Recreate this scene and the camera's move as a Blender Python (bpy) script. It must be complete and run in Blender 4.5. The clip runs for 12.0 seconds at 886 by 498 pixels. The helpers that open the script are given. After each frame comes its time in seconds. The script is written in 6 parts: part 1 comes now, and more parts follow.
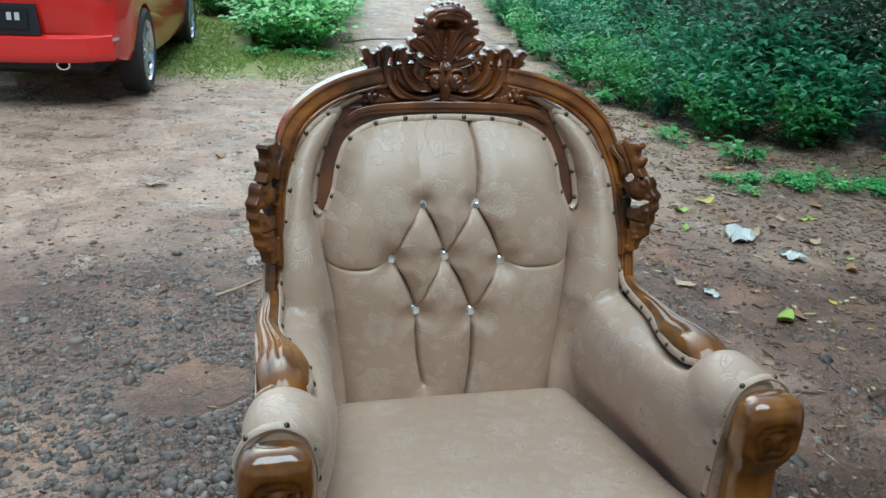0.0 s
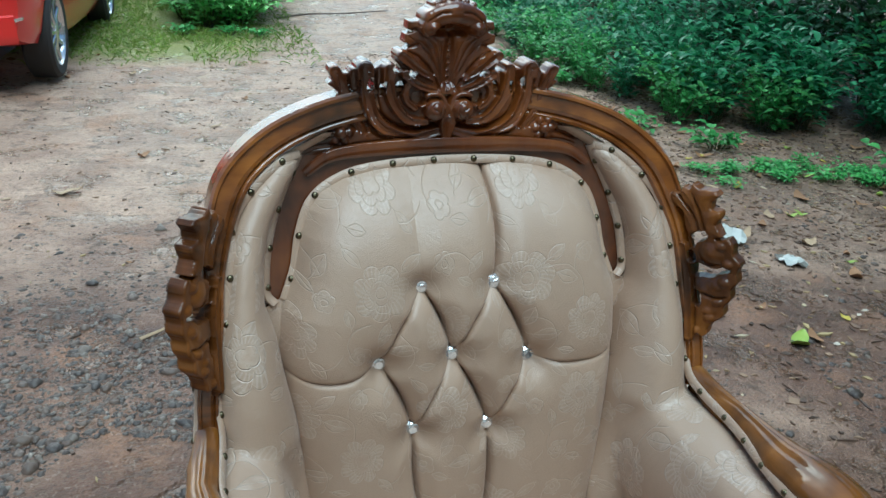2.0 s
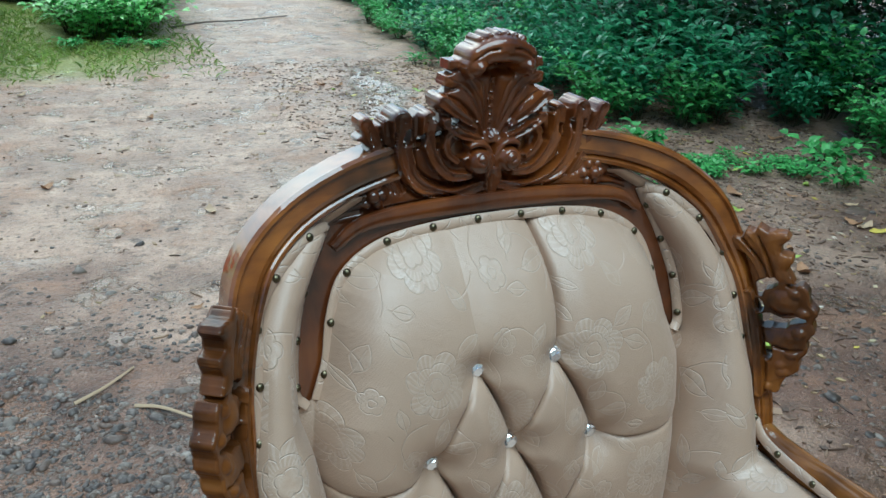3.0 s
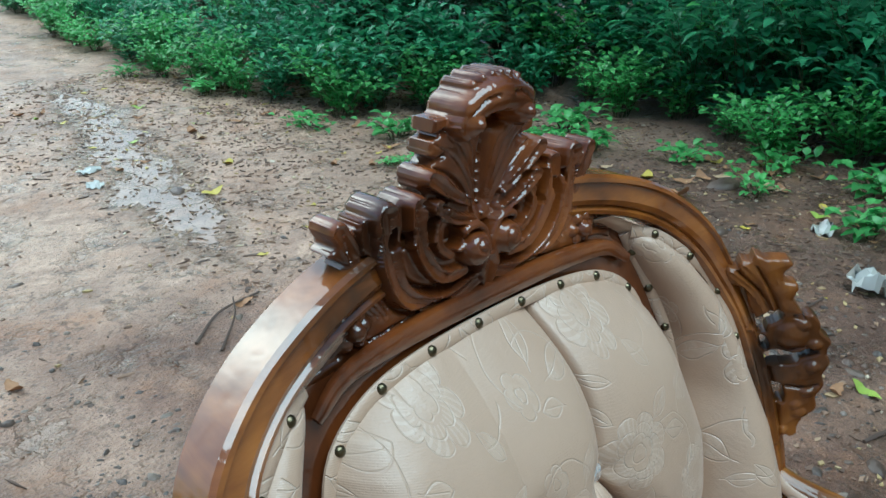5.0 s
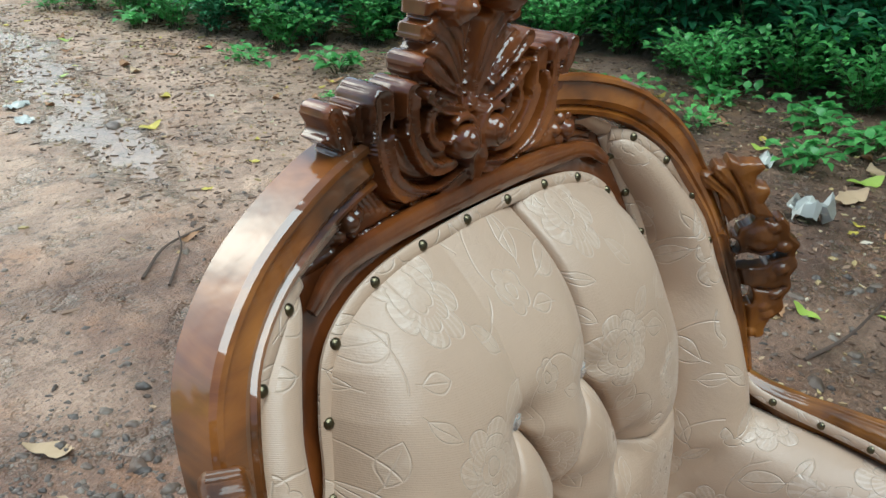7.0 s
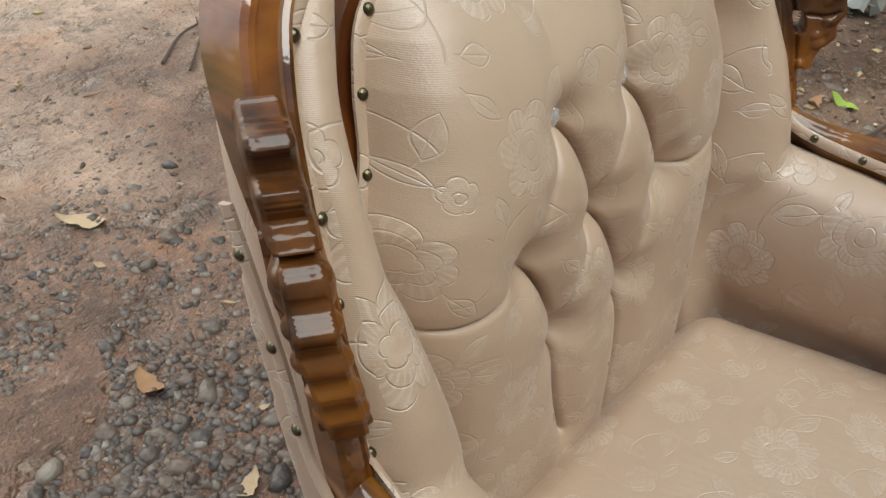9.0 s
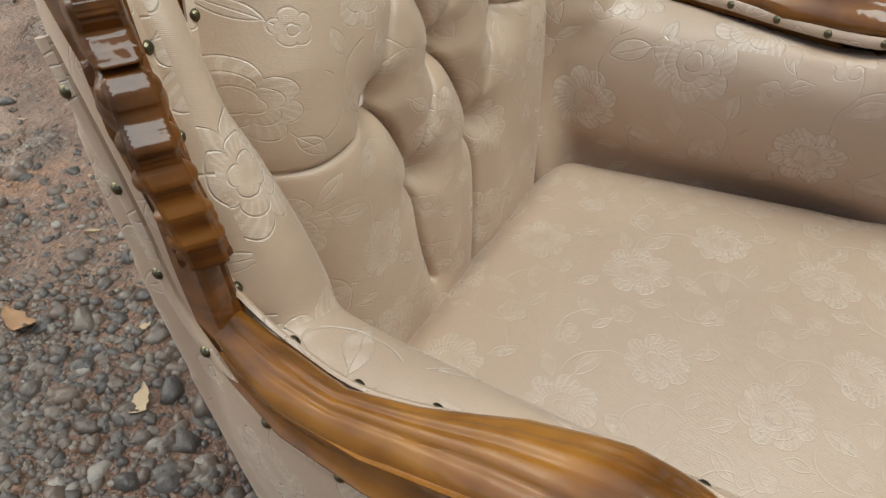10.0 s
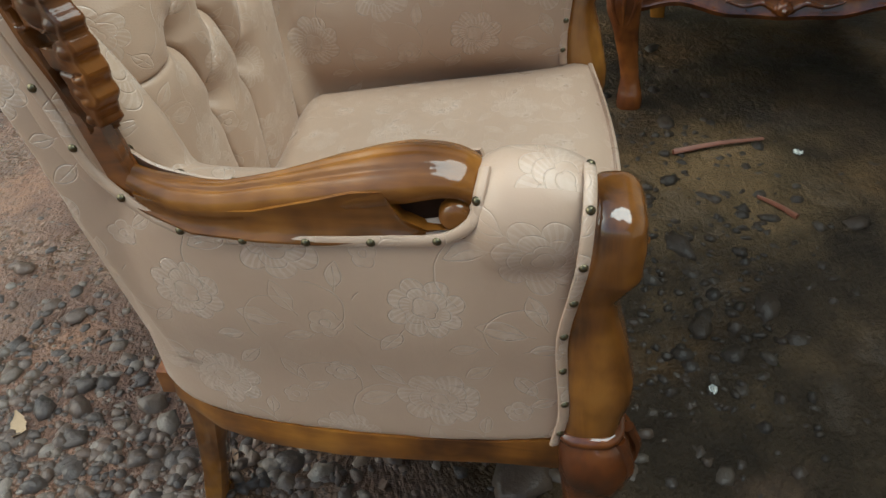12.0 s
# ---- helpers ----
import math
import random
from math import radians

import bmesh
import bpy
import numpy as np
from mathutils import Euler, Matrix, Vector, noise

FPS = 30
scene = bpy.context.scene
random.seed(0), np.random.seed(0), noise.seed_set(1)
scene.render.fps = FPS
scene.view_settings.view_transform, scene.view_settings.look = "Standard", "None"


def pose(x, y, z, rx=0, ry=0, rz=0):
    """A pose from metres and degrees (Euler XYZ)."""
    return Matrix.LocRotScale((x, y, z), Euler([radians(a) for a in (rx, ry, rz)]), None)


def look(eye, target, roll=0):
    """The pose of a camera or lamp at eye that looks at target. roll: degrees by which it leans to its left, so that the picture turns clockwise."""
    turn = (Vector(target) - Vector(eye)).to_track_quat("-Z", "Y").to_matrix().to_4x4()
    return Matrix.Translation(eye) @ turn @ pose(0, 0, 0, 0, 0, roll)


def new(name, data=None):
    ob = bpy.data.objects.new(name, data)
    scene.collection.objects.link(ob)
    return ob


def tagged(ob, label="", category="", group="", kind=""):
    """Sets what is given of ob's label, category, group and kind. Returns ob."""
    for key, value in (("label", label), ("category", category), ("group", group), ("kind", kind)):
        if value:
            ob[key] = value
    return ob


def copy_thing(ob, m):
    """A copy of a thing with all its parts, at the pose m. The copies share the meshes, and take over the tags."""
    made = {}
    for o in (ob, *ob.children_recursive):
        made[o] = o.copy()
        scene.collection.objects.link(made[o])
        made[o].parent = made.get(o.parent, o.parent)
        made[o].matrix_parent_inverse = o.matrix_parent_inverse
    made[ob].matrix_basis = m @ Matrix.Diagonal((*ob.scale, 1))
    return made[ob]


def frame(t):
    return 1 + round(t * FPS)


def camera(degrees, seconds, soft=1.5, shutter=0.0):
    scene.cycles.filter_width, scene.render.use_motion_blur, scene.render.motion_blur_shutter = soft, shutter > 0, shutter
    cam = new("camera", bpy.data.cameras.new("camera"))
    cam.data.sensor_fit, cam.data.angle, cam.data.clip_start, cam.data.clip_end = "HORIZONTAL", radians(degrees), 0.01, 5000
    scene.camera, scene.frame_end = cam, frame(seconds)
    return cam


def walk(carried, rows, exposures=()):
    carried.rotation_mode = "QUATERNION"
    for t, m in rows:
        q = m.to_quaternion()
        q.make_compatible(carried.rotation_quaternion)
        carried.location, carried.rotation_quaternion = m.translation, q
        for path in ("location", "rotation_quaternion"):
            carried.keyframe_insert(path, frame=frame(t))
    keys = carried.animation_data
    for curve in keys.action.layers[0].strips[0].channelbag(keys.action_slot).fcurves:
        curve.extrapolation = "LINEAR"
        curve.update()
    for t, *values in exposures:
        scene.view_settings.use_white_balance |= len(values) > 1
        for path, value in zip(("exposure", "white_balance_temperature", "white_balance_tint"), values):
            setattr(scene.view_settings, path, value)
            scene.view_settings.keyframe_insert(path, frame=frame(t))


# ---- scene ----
cam = camera(55.9, 12.0)
METRES, EYE, TILT, LEAN, TURN = 2.0, 1.31, -21.0, -3.0, -13.0
EYE_X, EYE_Y = -0.3815, -1.30
ROWS = [
    (0.0, 0.0, 0.0, 0.0, 0.0, -0.0, -0.0),
    (0.5, -0.0205, 0.0302, 0.0068, -0.48, -0.73, 0.86),
    (1.0, -0.0183, 0.1147, 0.0334, -0.26, -2.51, 0.83),
    (1.5, -0.0166, 0.1801, 0.0626, -1.08, -2.37, 0.18),
    (2.0, -0.0445, 0.2339, 0.0865, -4.2, -2.03, 1.41),
    (2.5, -0.1088, 0.2769, 0.1132, -8.61, -2.19, 3.76),
    (4.5, -0.15, 0.4693, 0.1832, -21.47, -4.98, 9.73),
    (5.0, -0.184, 0.5, 0.2013, -30.42, -6.54, 13.86),
    (5.5, -0.1972, 0.5076, 0.2041, -32.66, -6.98, 13.96),
    (6.0, -0.1975, 0.5086, 0.2031, -33.97, -7.11, 13.93),
    (6.5, -0.1996, 0.5138, 0.1963, -34.74, -9.07, 14.1),
    (8.5, -0.2175, 0.5235, 0.1494, -32.78, -19.71, 13.36),
    (9.0, -0.2209, 0.5239, 0.1336, -33.17, -23.04, 13.65),
    (9.5, -0.2257, 0.517, 0.1139, -38.0, -27.58, 14.58),
    (10.0, -0.233, 0.5033, 0.1007, -43.92, -30.64, 16.56),
    (10.5, -0.2458, 0.4673, 0.0868, -50.56, -31.61, 19.25),
    (11.0, -0.3052, 0.4065, 0.0633, -58.57, -32.27, 23.08),
    (11.5, -0.3521, 0.3918, 0.0663, -62.39, -33.68, 23.77),
    (12.0, -0.4161, 0.4132, 0.0825, -69.08, -34.56, 24.39),
]
walk(cam, [(t, pose(EYE_X, EYE_Y, EYE, TILT, LEAN, TURN) @ pose(METRES * x, METRES * y, METRES * z, 90 + pitch, roll, yaw)) for t, x, y, z, yaw, pitch, roll in ROWS],
     exposures=[(0.0, 0.32, 4920, -10.0), (4.5, 0.44, 4820, -11.0), (6.5, 0.58, 5200, -9.0), (8.5, 0.52, 5800, -2.0), (9.2, 0.54, 5950, -2.0), (10.5, 0.62, 5700, -6.0), (11.4, 0.30, 5650, -6.0), (12.0, 0.54, 5700, -6.0)])

# ---- world and light ----
world = bpy.data.worlds.new("sky")
scene.world = world
world.use_nodes = True
wn = world.node_tree
sky = wn.nodes.new("ShaderNodeTexSky")
sky.sky_type = "NISHITA"
sky.sun_disc = False
sky.sun_elevation, sky.sun_rotation = radians(42), radians(-6)
sky.air_density, sky.dust_density, sky.ozone_density = 1.0, 4.0, 1.0
wn.nodes["Background"].inputs["Strength"].default_value = 0.13
wn.links.new(sky.outputs[0], wn.nodes["Background"].inputs["Color"])
sun_data = bpy.data.lights.new("sun", "SUN")
sun_data.energy, sun_data.angle, sun_data.color = 2.8, radians(50), (1.0, 0.96, 0.90)
sun = new("sun", sun_data)
sun.matrix_world = look((-0.2, -2.7, 6.1), (0, 0, 0))


# ---- materials ----
class Nodes:
    """Short hand for a material's node tree."""

    def __init__(self, name):
        self.mat = bpy.data.materials.new(name)
        self.mat.use_nodes = True
        self.tree = self.mat.node_tree
        self.bsdf = self.tree.nodes["Principled BSDF"]

    def add(self, kind, **settings):
        n = self.tree.nodes.new("ShaderNode" + kind)
        for key, value in settings.items():
            setattr(n, key, value)
        return n

    def put(self, socket, value):
        if isinstance(value, bpy.types.NodeSocket):
            self.tree.links.new(value, socket)
        elif value is not None:
            socket.default_value = value

    def math(self, op, a, b=None, c=None, clamp=False):
        n = self.add("Math", operation=op, use_clamp=clamp)
        for s, v in zip(n.inputs, (a, b, c)):
            self.put(s, v)
        return n.outputs[0]

    def coords(self, scale=(1, 1, 1), turn=(0, 0, 0), world_space=False):
        src = self.add("NewGeometry").outputs["Position"] if world_space else self.add("TexCoord").outputs["Object"]
        m = self.add("Mapping")
        m.inputs["Scale"].default_value, m.inputs["Rotation"].default_value = scale, turn
        self.put(m.inputs["Vector"], src)
        return m.outputs[0]

    def noise(self, vec, scale, detail=4.0, rough=0.55, warp=0.0):
        n = self.add("TexNoise")
        self.put(n.inputs["Vector"], vec)
        n.inputs["Scale"].default_value, n.inputs["Detail"].default_value = scale, detail
        n.inputs["Roughness"].default_value, n.inputs["Distortion"].default_value = rough, warp
        return n.outputs["Fac"]

    def ramp(self, fac, *stops):
        n = self.add("ValToRGB")
        r = n.color_ramp
        while len(r.elements) < len(stops):
            r.elements.new(0.5)
        for e, (at, col) in zip(r.elements, stops):
            e.position = at
            e.color = (*col, 1) if isinstance(col, tuple) else (col, col, col, 1)
        self.put(n.inputs[0], fac)
        return n.outputs[0]

    def mix(self, fac, a, b, mode="MIX"):
        n = self.add("Mix", data_type="RGBA", blend_type=mode)
        self.put(n.inputs[0], fac)
        for s, v in ((n.inputs[6], a), (n.inputs[7], b)):
            self.put(s, (*v, 1) if isinstance(v, tuple) else v)
        return n.outputs[2]

    def bump(self, height, strength=0.3, distance=0.002, normal=None):
        n = self.add("Bump")
        n.inputs["Strength"].default_value, n.inputs["Distance"].default_value = strength, distance
        self.put(n.inputs["Height"], height)
        self.put(n.inputs["Normal"], normal)
        return n.outputs[0]

    def done(self, **sockets):
        for key, value in sockets.items():
            s = self.bsdf.inputs[key.replace("_", " ")]
            self.put(s, (*value, 1) if isinstance(value, tuple) and len(value) == 3 else value)
        return self.mat


def wood(name, dark, mid, light, along=(1, 1, 1), coat=1.0, tooled=0.34, gloss=1.7):
    """Varnished timber: streaked grain under a thick clear coat."""
    n = Nodes(name)
    vec = n.coords(along)
    streak = n.noise(vec, 26, 6, 0.6, 0.6)
    cloud = n.noise(n.coords(), 9, 3)
    fac = n.math("ADD", n.math("MULTIPLY", streak, 0.36), n.math("MULTIPLY", cloud, 0.68))
    col = n.ramp(fac, (0.37, dark), (0.52, mid), (0.67, light))
    pores = n.noise(vec, 120, 2)
    ripple = n.noise(n.coords(), 45, 2)
    return n.done(Base_Color=col, Roughness=0.5, Specular_IOR_Level=0.15, Coat_Weight=coat,
                  Coat_Roughness=n.ramp(ripple, (0.3, 0.04), (0.8, 0.10)), Coat_IOR=gloss,
                  Normal=n.bump(pores, 0.08, 0.001), Coat_Normal=n.bump(ripple, tooled, 0.003))


def fabric(name, axes, shift=0.0, bold=1.0, grow=1.0):
    """Tan satin jacquard with embossed roses, blossoms, leaves and stems; axes: the two object axes that the cloth lies in, or None to follow the way it faces."""
    n = Nodes(name)
    sep = n.add("SeparateXYZ")
    n.put(sep.inputs[0], n.add("TexCoord").outputs["Object"])
    if axes is None:
        face = n.add("SeparateXYZ")
        n.put(face.inputs[0], n.add("TexCoord").outputs["Normal"])
        nx, ny, nz = (n.math("ABSOLUTE", face.outputs[k]) for k in range(3))
        flank = n.math("GREATER_THAN", nx, ny)
        lying = n.math("GREATER_THAN", nz, n.math("MULTIPLY", n.math("MAXIMUM", nx, ny), 1.15))
        across = n.math("MULTIPLY_ADD", flank, n.math("SUBTRACT", sep.outputs[1], sep.outputs[0]), sep.outputs[0])
        across = n.math("MULTIPLY_ADD", lying, n.math("SUBTRACT", sep.outputs[0], across), across)
        upward = n.math("MULTIPLY_ADD", lying, n.math("SUBTRACT", sep.outputs[1], sep.outputs[2]), sep.outputs[2])
    else:
        across, upward = sep.outputs[axes[0]], sep.outputs[axes[1]]
    pos = n.add("CombineXYZ")
    n.put(pos.inputs[0], n.math("ADD", across, shift))
    n.put(pos.inputs[1], upward)
    flat = pos.outputs[0]
    # the cloth's repeat, stepped from row to row and drawn a little unevenly
    drift = n.add("TexNoise")
    n.put(drift.inputs["Vector"], flat)
    drift.inputs["Scale"].default_value, drift.inputs["Detail"].default_value = 14, 2
    pull = n.add("SeparateXYZ")
    n.put(pull.inputs[0], drift.outputs["Color"])
    wide, tall, shrink = 0.206 * grow, 0.180 * grow, 1.504 / grow
    row = n.math("DIVIDE", n.math("MULTIPLY_ADD", pull.outputs[1], 0.018, upward), tall)
    col_ = n.math("DIVIDE", n.math("MULTIPLY_ADD", pull.outputs[0], 0.018, n.math("ADD", across, shift)), wide)
    col_ = n.math("MULTIPLY_ADD", n.math("FLOOR", row), 0.43, col_)
    tile = n.add("CombineXYZ")
    n.put(tile.inputs[0], n.math("MULTIPLY", n.math("SUBTRACT", n.math("FRACT", col_), 0.5), wide * shrink))
    n.put(tile.inputs[1], n.math("MULTIPLY", n.math("SUBTRACT", n.math("FRACT", row), 0.5), tall * shrink))
    fine = 0.0014 / grow ** 0.5
    lines, bodies, veins = [], [], []

    def local(x, y, size, turn):
        m = n.add("Mapping", vector_type="TEXTURE")
        n.put(m.inputs["Vector"], tile.outputs[0])
        m.inputs["Location"].default_value, m.inputs["Rotation"].default_value = (x, y, 0), (0, 0, radians(turn))
        m.inputs["Scale"].default_value = (size, size, size)
        xy = n.add("SeparateXYZ")
        n.put(xy.inputs[0], m.outputs[0])
        return m.outputs[0], xy.outputs[0], xy.outputs[1]

    def edge_line(f, width):
        return n.math("SUBTRACT", 1.0, n.math("DIVIDE", n.math("ABSOLUTE", f), width), clamp=True)

    def leaf(x, y, size, turn, fat=0.46):
        _, dx, dy = local(x, y, size, turn)
        side = n.math("ABSOLUTE", dy)
        f = n.math("SUBTRACT", n.math("MULTIPLY_ADD", n.math("MULTIPLY", dx, dx), -fat, fat), side)
        lines.append(edge_line(f, fine / size))
        rib = n.math("MULTIPLY", edge_line(n.math("MULTIPLY_ADD", dx, 0.06, dy), 0.8 * fine / size), n.math("LESS_THAN", n.math("ABSOLUTE", n.math("ADD", dx, 0.35)), 1.0))
        lines.append(rib)
        bodies.append(n.math("GREATER_THAN", f, 0.0))

    def flower(x, y, size, turn, layers, hatch):
        v, dx, dy = local(x, y, size, turn)
        length = n.add("VectorMath", operation="LENGTH")
        n.put(length.inputs[0], v)
        r, ang = length.outputs["Value"], n.math("ARCTAN2", dy, dx)
        inner = None
        for reach, petals, phase in layers:
            g = n.math("ABSOLUTE", n.math("COSINE", n.math("MULTIPLY_ADD", ang, petals / 2, phase)))
            rim = n.math("MULTIPLY_ADD", n.math("POWER", g, 0.45), 0.34 * reach, 0.66 * reach)
            f = n.math("SUBTRACT", rim, r)
            lines.append(edge_line(f, fine / size))
            inside = n.math("GREATER_THAN", f, 0.0)
            if inner is None:
                bodies.append(inside)
                if hatch:
                    comb = n.math("GREATER_THAN", n.math("SINE", n.math("MULTIPLY", n.math("MULTIPLY_ADD", r, 0.5, ang), 30.0)), 0.35)
                    veins.append(n.math("MULTIPLY", comb, n.math("MULTIPLY", inside, n.math("GREATER_THAN", r, 0.42))))
            inner = inside

    def stem(x, y, size, turn, reach):
        v, dx, dy = local(x, y, size, turn)
        length = n.add("VectorMath", operation="LENGTH")
        n.put(length.inputs[0], v)
        arc = edge_line(n.math("SUBTRACT", length.outputs["Value"], 1.0), 1.1 * fine / size)
        lines.append(n.math("MULTIPLY", arc, n.math("GREATER_THAN", dx, reach)))

    rose = ((1.0, 7, 0.0), (0.70, 5, 0.7), (0.44, 4, 0.2), (0.22, 3, 0.9))
    flower(-0.075, 0.045, 0.056, 10, rose, True)
    flower(0.062, -0.048, 0.050, 75, ((1.0, 8, 0.3), (0.66, 6, 0.0), (0.36, 4, 0.5)), True)
    for x, y, size, turn in ((0.055, 0.088, 0.021, 0), (-0.118, -0.085, 0.024, 40), (0.128, 0.030, 0.019, 20)):
        flower(x, y, size, turn, ((1.0, 5, 0.0), (0.32, 3, 0.4)), False)
    for x, y, size, turn in ((-0.012, 0.092, 0.026, 35), (0.010, 0.040, 0.028, -20), (-0.070, -0.040, 0.027, 70), (-0.030, -0.080, 0.030, 15), (0.112, -0.110, 0.022, -50), (0.120, 0.085, 0.025, 60),
                              (-0.138, 0.000, 0.020, 100), (0.095, 0.050, 0.018, 150), (-0.080, -0.110, 0.020, 170), (0.018, -0.118, 0.019, -10), (-0.130, 0.108, 0.022, -40)):
        leaf(x, y, size, turn)
    for x, y, size, turn, reach in ((-0.010, 0.010, 0.058, 30, 0.1), (-0.060, -0.090, 0.050, 40, 0.2), (0.075, 0.060, 0.045, 100, 0.0), (0.110, -0.060, 0.050, -30, 0.3), (-0.100, -0.060, 0.045, 160, 0.3)):
        stem(x, y, size, turn, reach)

    def most(items):
        out = items[0]
        for k in items[1:]:
            out = n.math("MAXIMUM", out, k)
        return out

    line, body, vein = most(lines), most(bodies), most(veins)
    # where the press was light the pattern is half rubbed out
    press = n.ramp(n.noise(flat, 7, 3), (0.34, 0.35), (0.54, 1.0))
    line = n.math("MULTIPLY", line, press)
    worn = n.ramp(n.noise(flat, 55, 3), (0.42, 0.15), (0.62, 1.0))
    glint = n.math("MULTIPLY", n.math("MULTIPLY", body, worn), press)
    weave = n.add("TexWave", wave_type="BANDS", bands_direction="DIAGONAL")
    n.put(weave.inputs["Vector"], n.add("TexCoord").outputs["Object"])
    weave.inputs["Scale"].default_value, weave.inputs["Distortion"].default_value = 330, 0.3
    weft = n.noise(n.coords(), 420, 2)
    cloud = n.noise(n.coords(), 4, 3)
    base = n.ramp(cloud, (0.3, (0.420, 0.289, 0.200)), (0.7, (0.482, 0.343, 0.243)))
    col = n.mix(n.math("MULTIPLY", glint, 0.30 * bold), base, (0.62, 0.50, 0.40))
    col = n.mix(n.math("MULTIPLY", n.math("MULTIPLY", vein, press), 0.25 * bold), col, (0.66, 0.54, 0.44))
    col = n.mix(n.math("MULTIPLY", line, 0.22 * bold), col, (0.70, 0.58, 0.47))
    height = n.math("SUBTRACT", n.math("MULTIPLY", glint, 0.35), n.math("ADD", line, n.math("MULTIPLY", vein, 0.25)))
    nrm = n.bump(height, 0.42 * bold, 0.0014)
    nrm = n.bump(n.math("MULTIPLY_ADD", weft, 1.2, n.math("MULTIPLY", weave.outputs["Fac"], 0.5)), 0.26, 0.0009, nrm)
    nrm = n.bump(n.noise(n.coords(), 16, 3), 0.34, 0.006, nrm)
    return n.done(Base_Color=col, Roughness=n.math("SUBTRACT", 0.36, n.math("MULTIPLY", glint, 0.10)), Sheen_Weight=0.15,
                  Sheen_Roughness=0.4, Sheen_Tint=(1.0, 0.93, 0.86), Specular_IOR_Level=0.62, Normal=nrm)


def simple(name, col, col2=None, rough=0.6, metal=0.0, scale=30, bump=0.2, depth=0.002, coat=0.0, spec=0.5):
    """A plain surface whose colour wanders between two tones, with fine relief."""
    n = Nodes(name)
    f = n.noise(n.coords(), scale, 5)
    g = n.noise(n.coords(), scale * 0.15, 3)
    c = n.mix(n.math("MULTIPLY_ADD", g, 0.6, n.math("MULTIPLY", f, 0.4)), col, col2 or tuple(v * 0.7 for v in col))
    return n.done(Base_Color=c, Roughness=n.math("MULTIPLY_ADD", f, 0.15, rough - 0.07), Metallic=metal, Coat_Weight=coat,
                  Specular_IOR_Level=spec, Normal=n.bump(f, bump, depth))


def foliage(name, dark, light, gloss=0.42):
    """Leaves whose green differs from leaf to leaf and bush to bush."""
    n = Nodes(name)
    isl = n.add("NewGeometry").outputs["Random Per Island"]
    ob = n.add("ObjectInfo").outputs["Random"]
    f = n.math("MULTIPLY_ADD", ob, 0.35, n.math("MULTIPLY", isl, 0.65))
    col = n.ramp(f, (0.0, dark), (0.75, light), (0.97, tuple(min(1, v * 1.5) for v in light)))
    vein = n.noise(n.coords(), 55, 3)
    col = n.mix(n.math("MULTIPLY", vein, 0.35), col, tuple(v * 0.6 for v in dark))
    n.done(Base_Color=col, Roughness=gloss, Specular_IOR_Level=0.5, Normal=n.bump(vein, 0.3, 0.004))
    thin = n.add("BsdfTranslucent")
    n.put(thin.inputs[0], n.mix(0.5, col, light))
    both = n.add("MixShader")
    both.inputs[0].default_value = 0.34
    n.put(both.inputs[1], n.bsdf.outputs[0])
    n.put(both.inputs[2], thin.outputs[0])
    n.put(n.tree.nodes["Material Output"].inputs[0], both.outputs[0])
    return n.mat


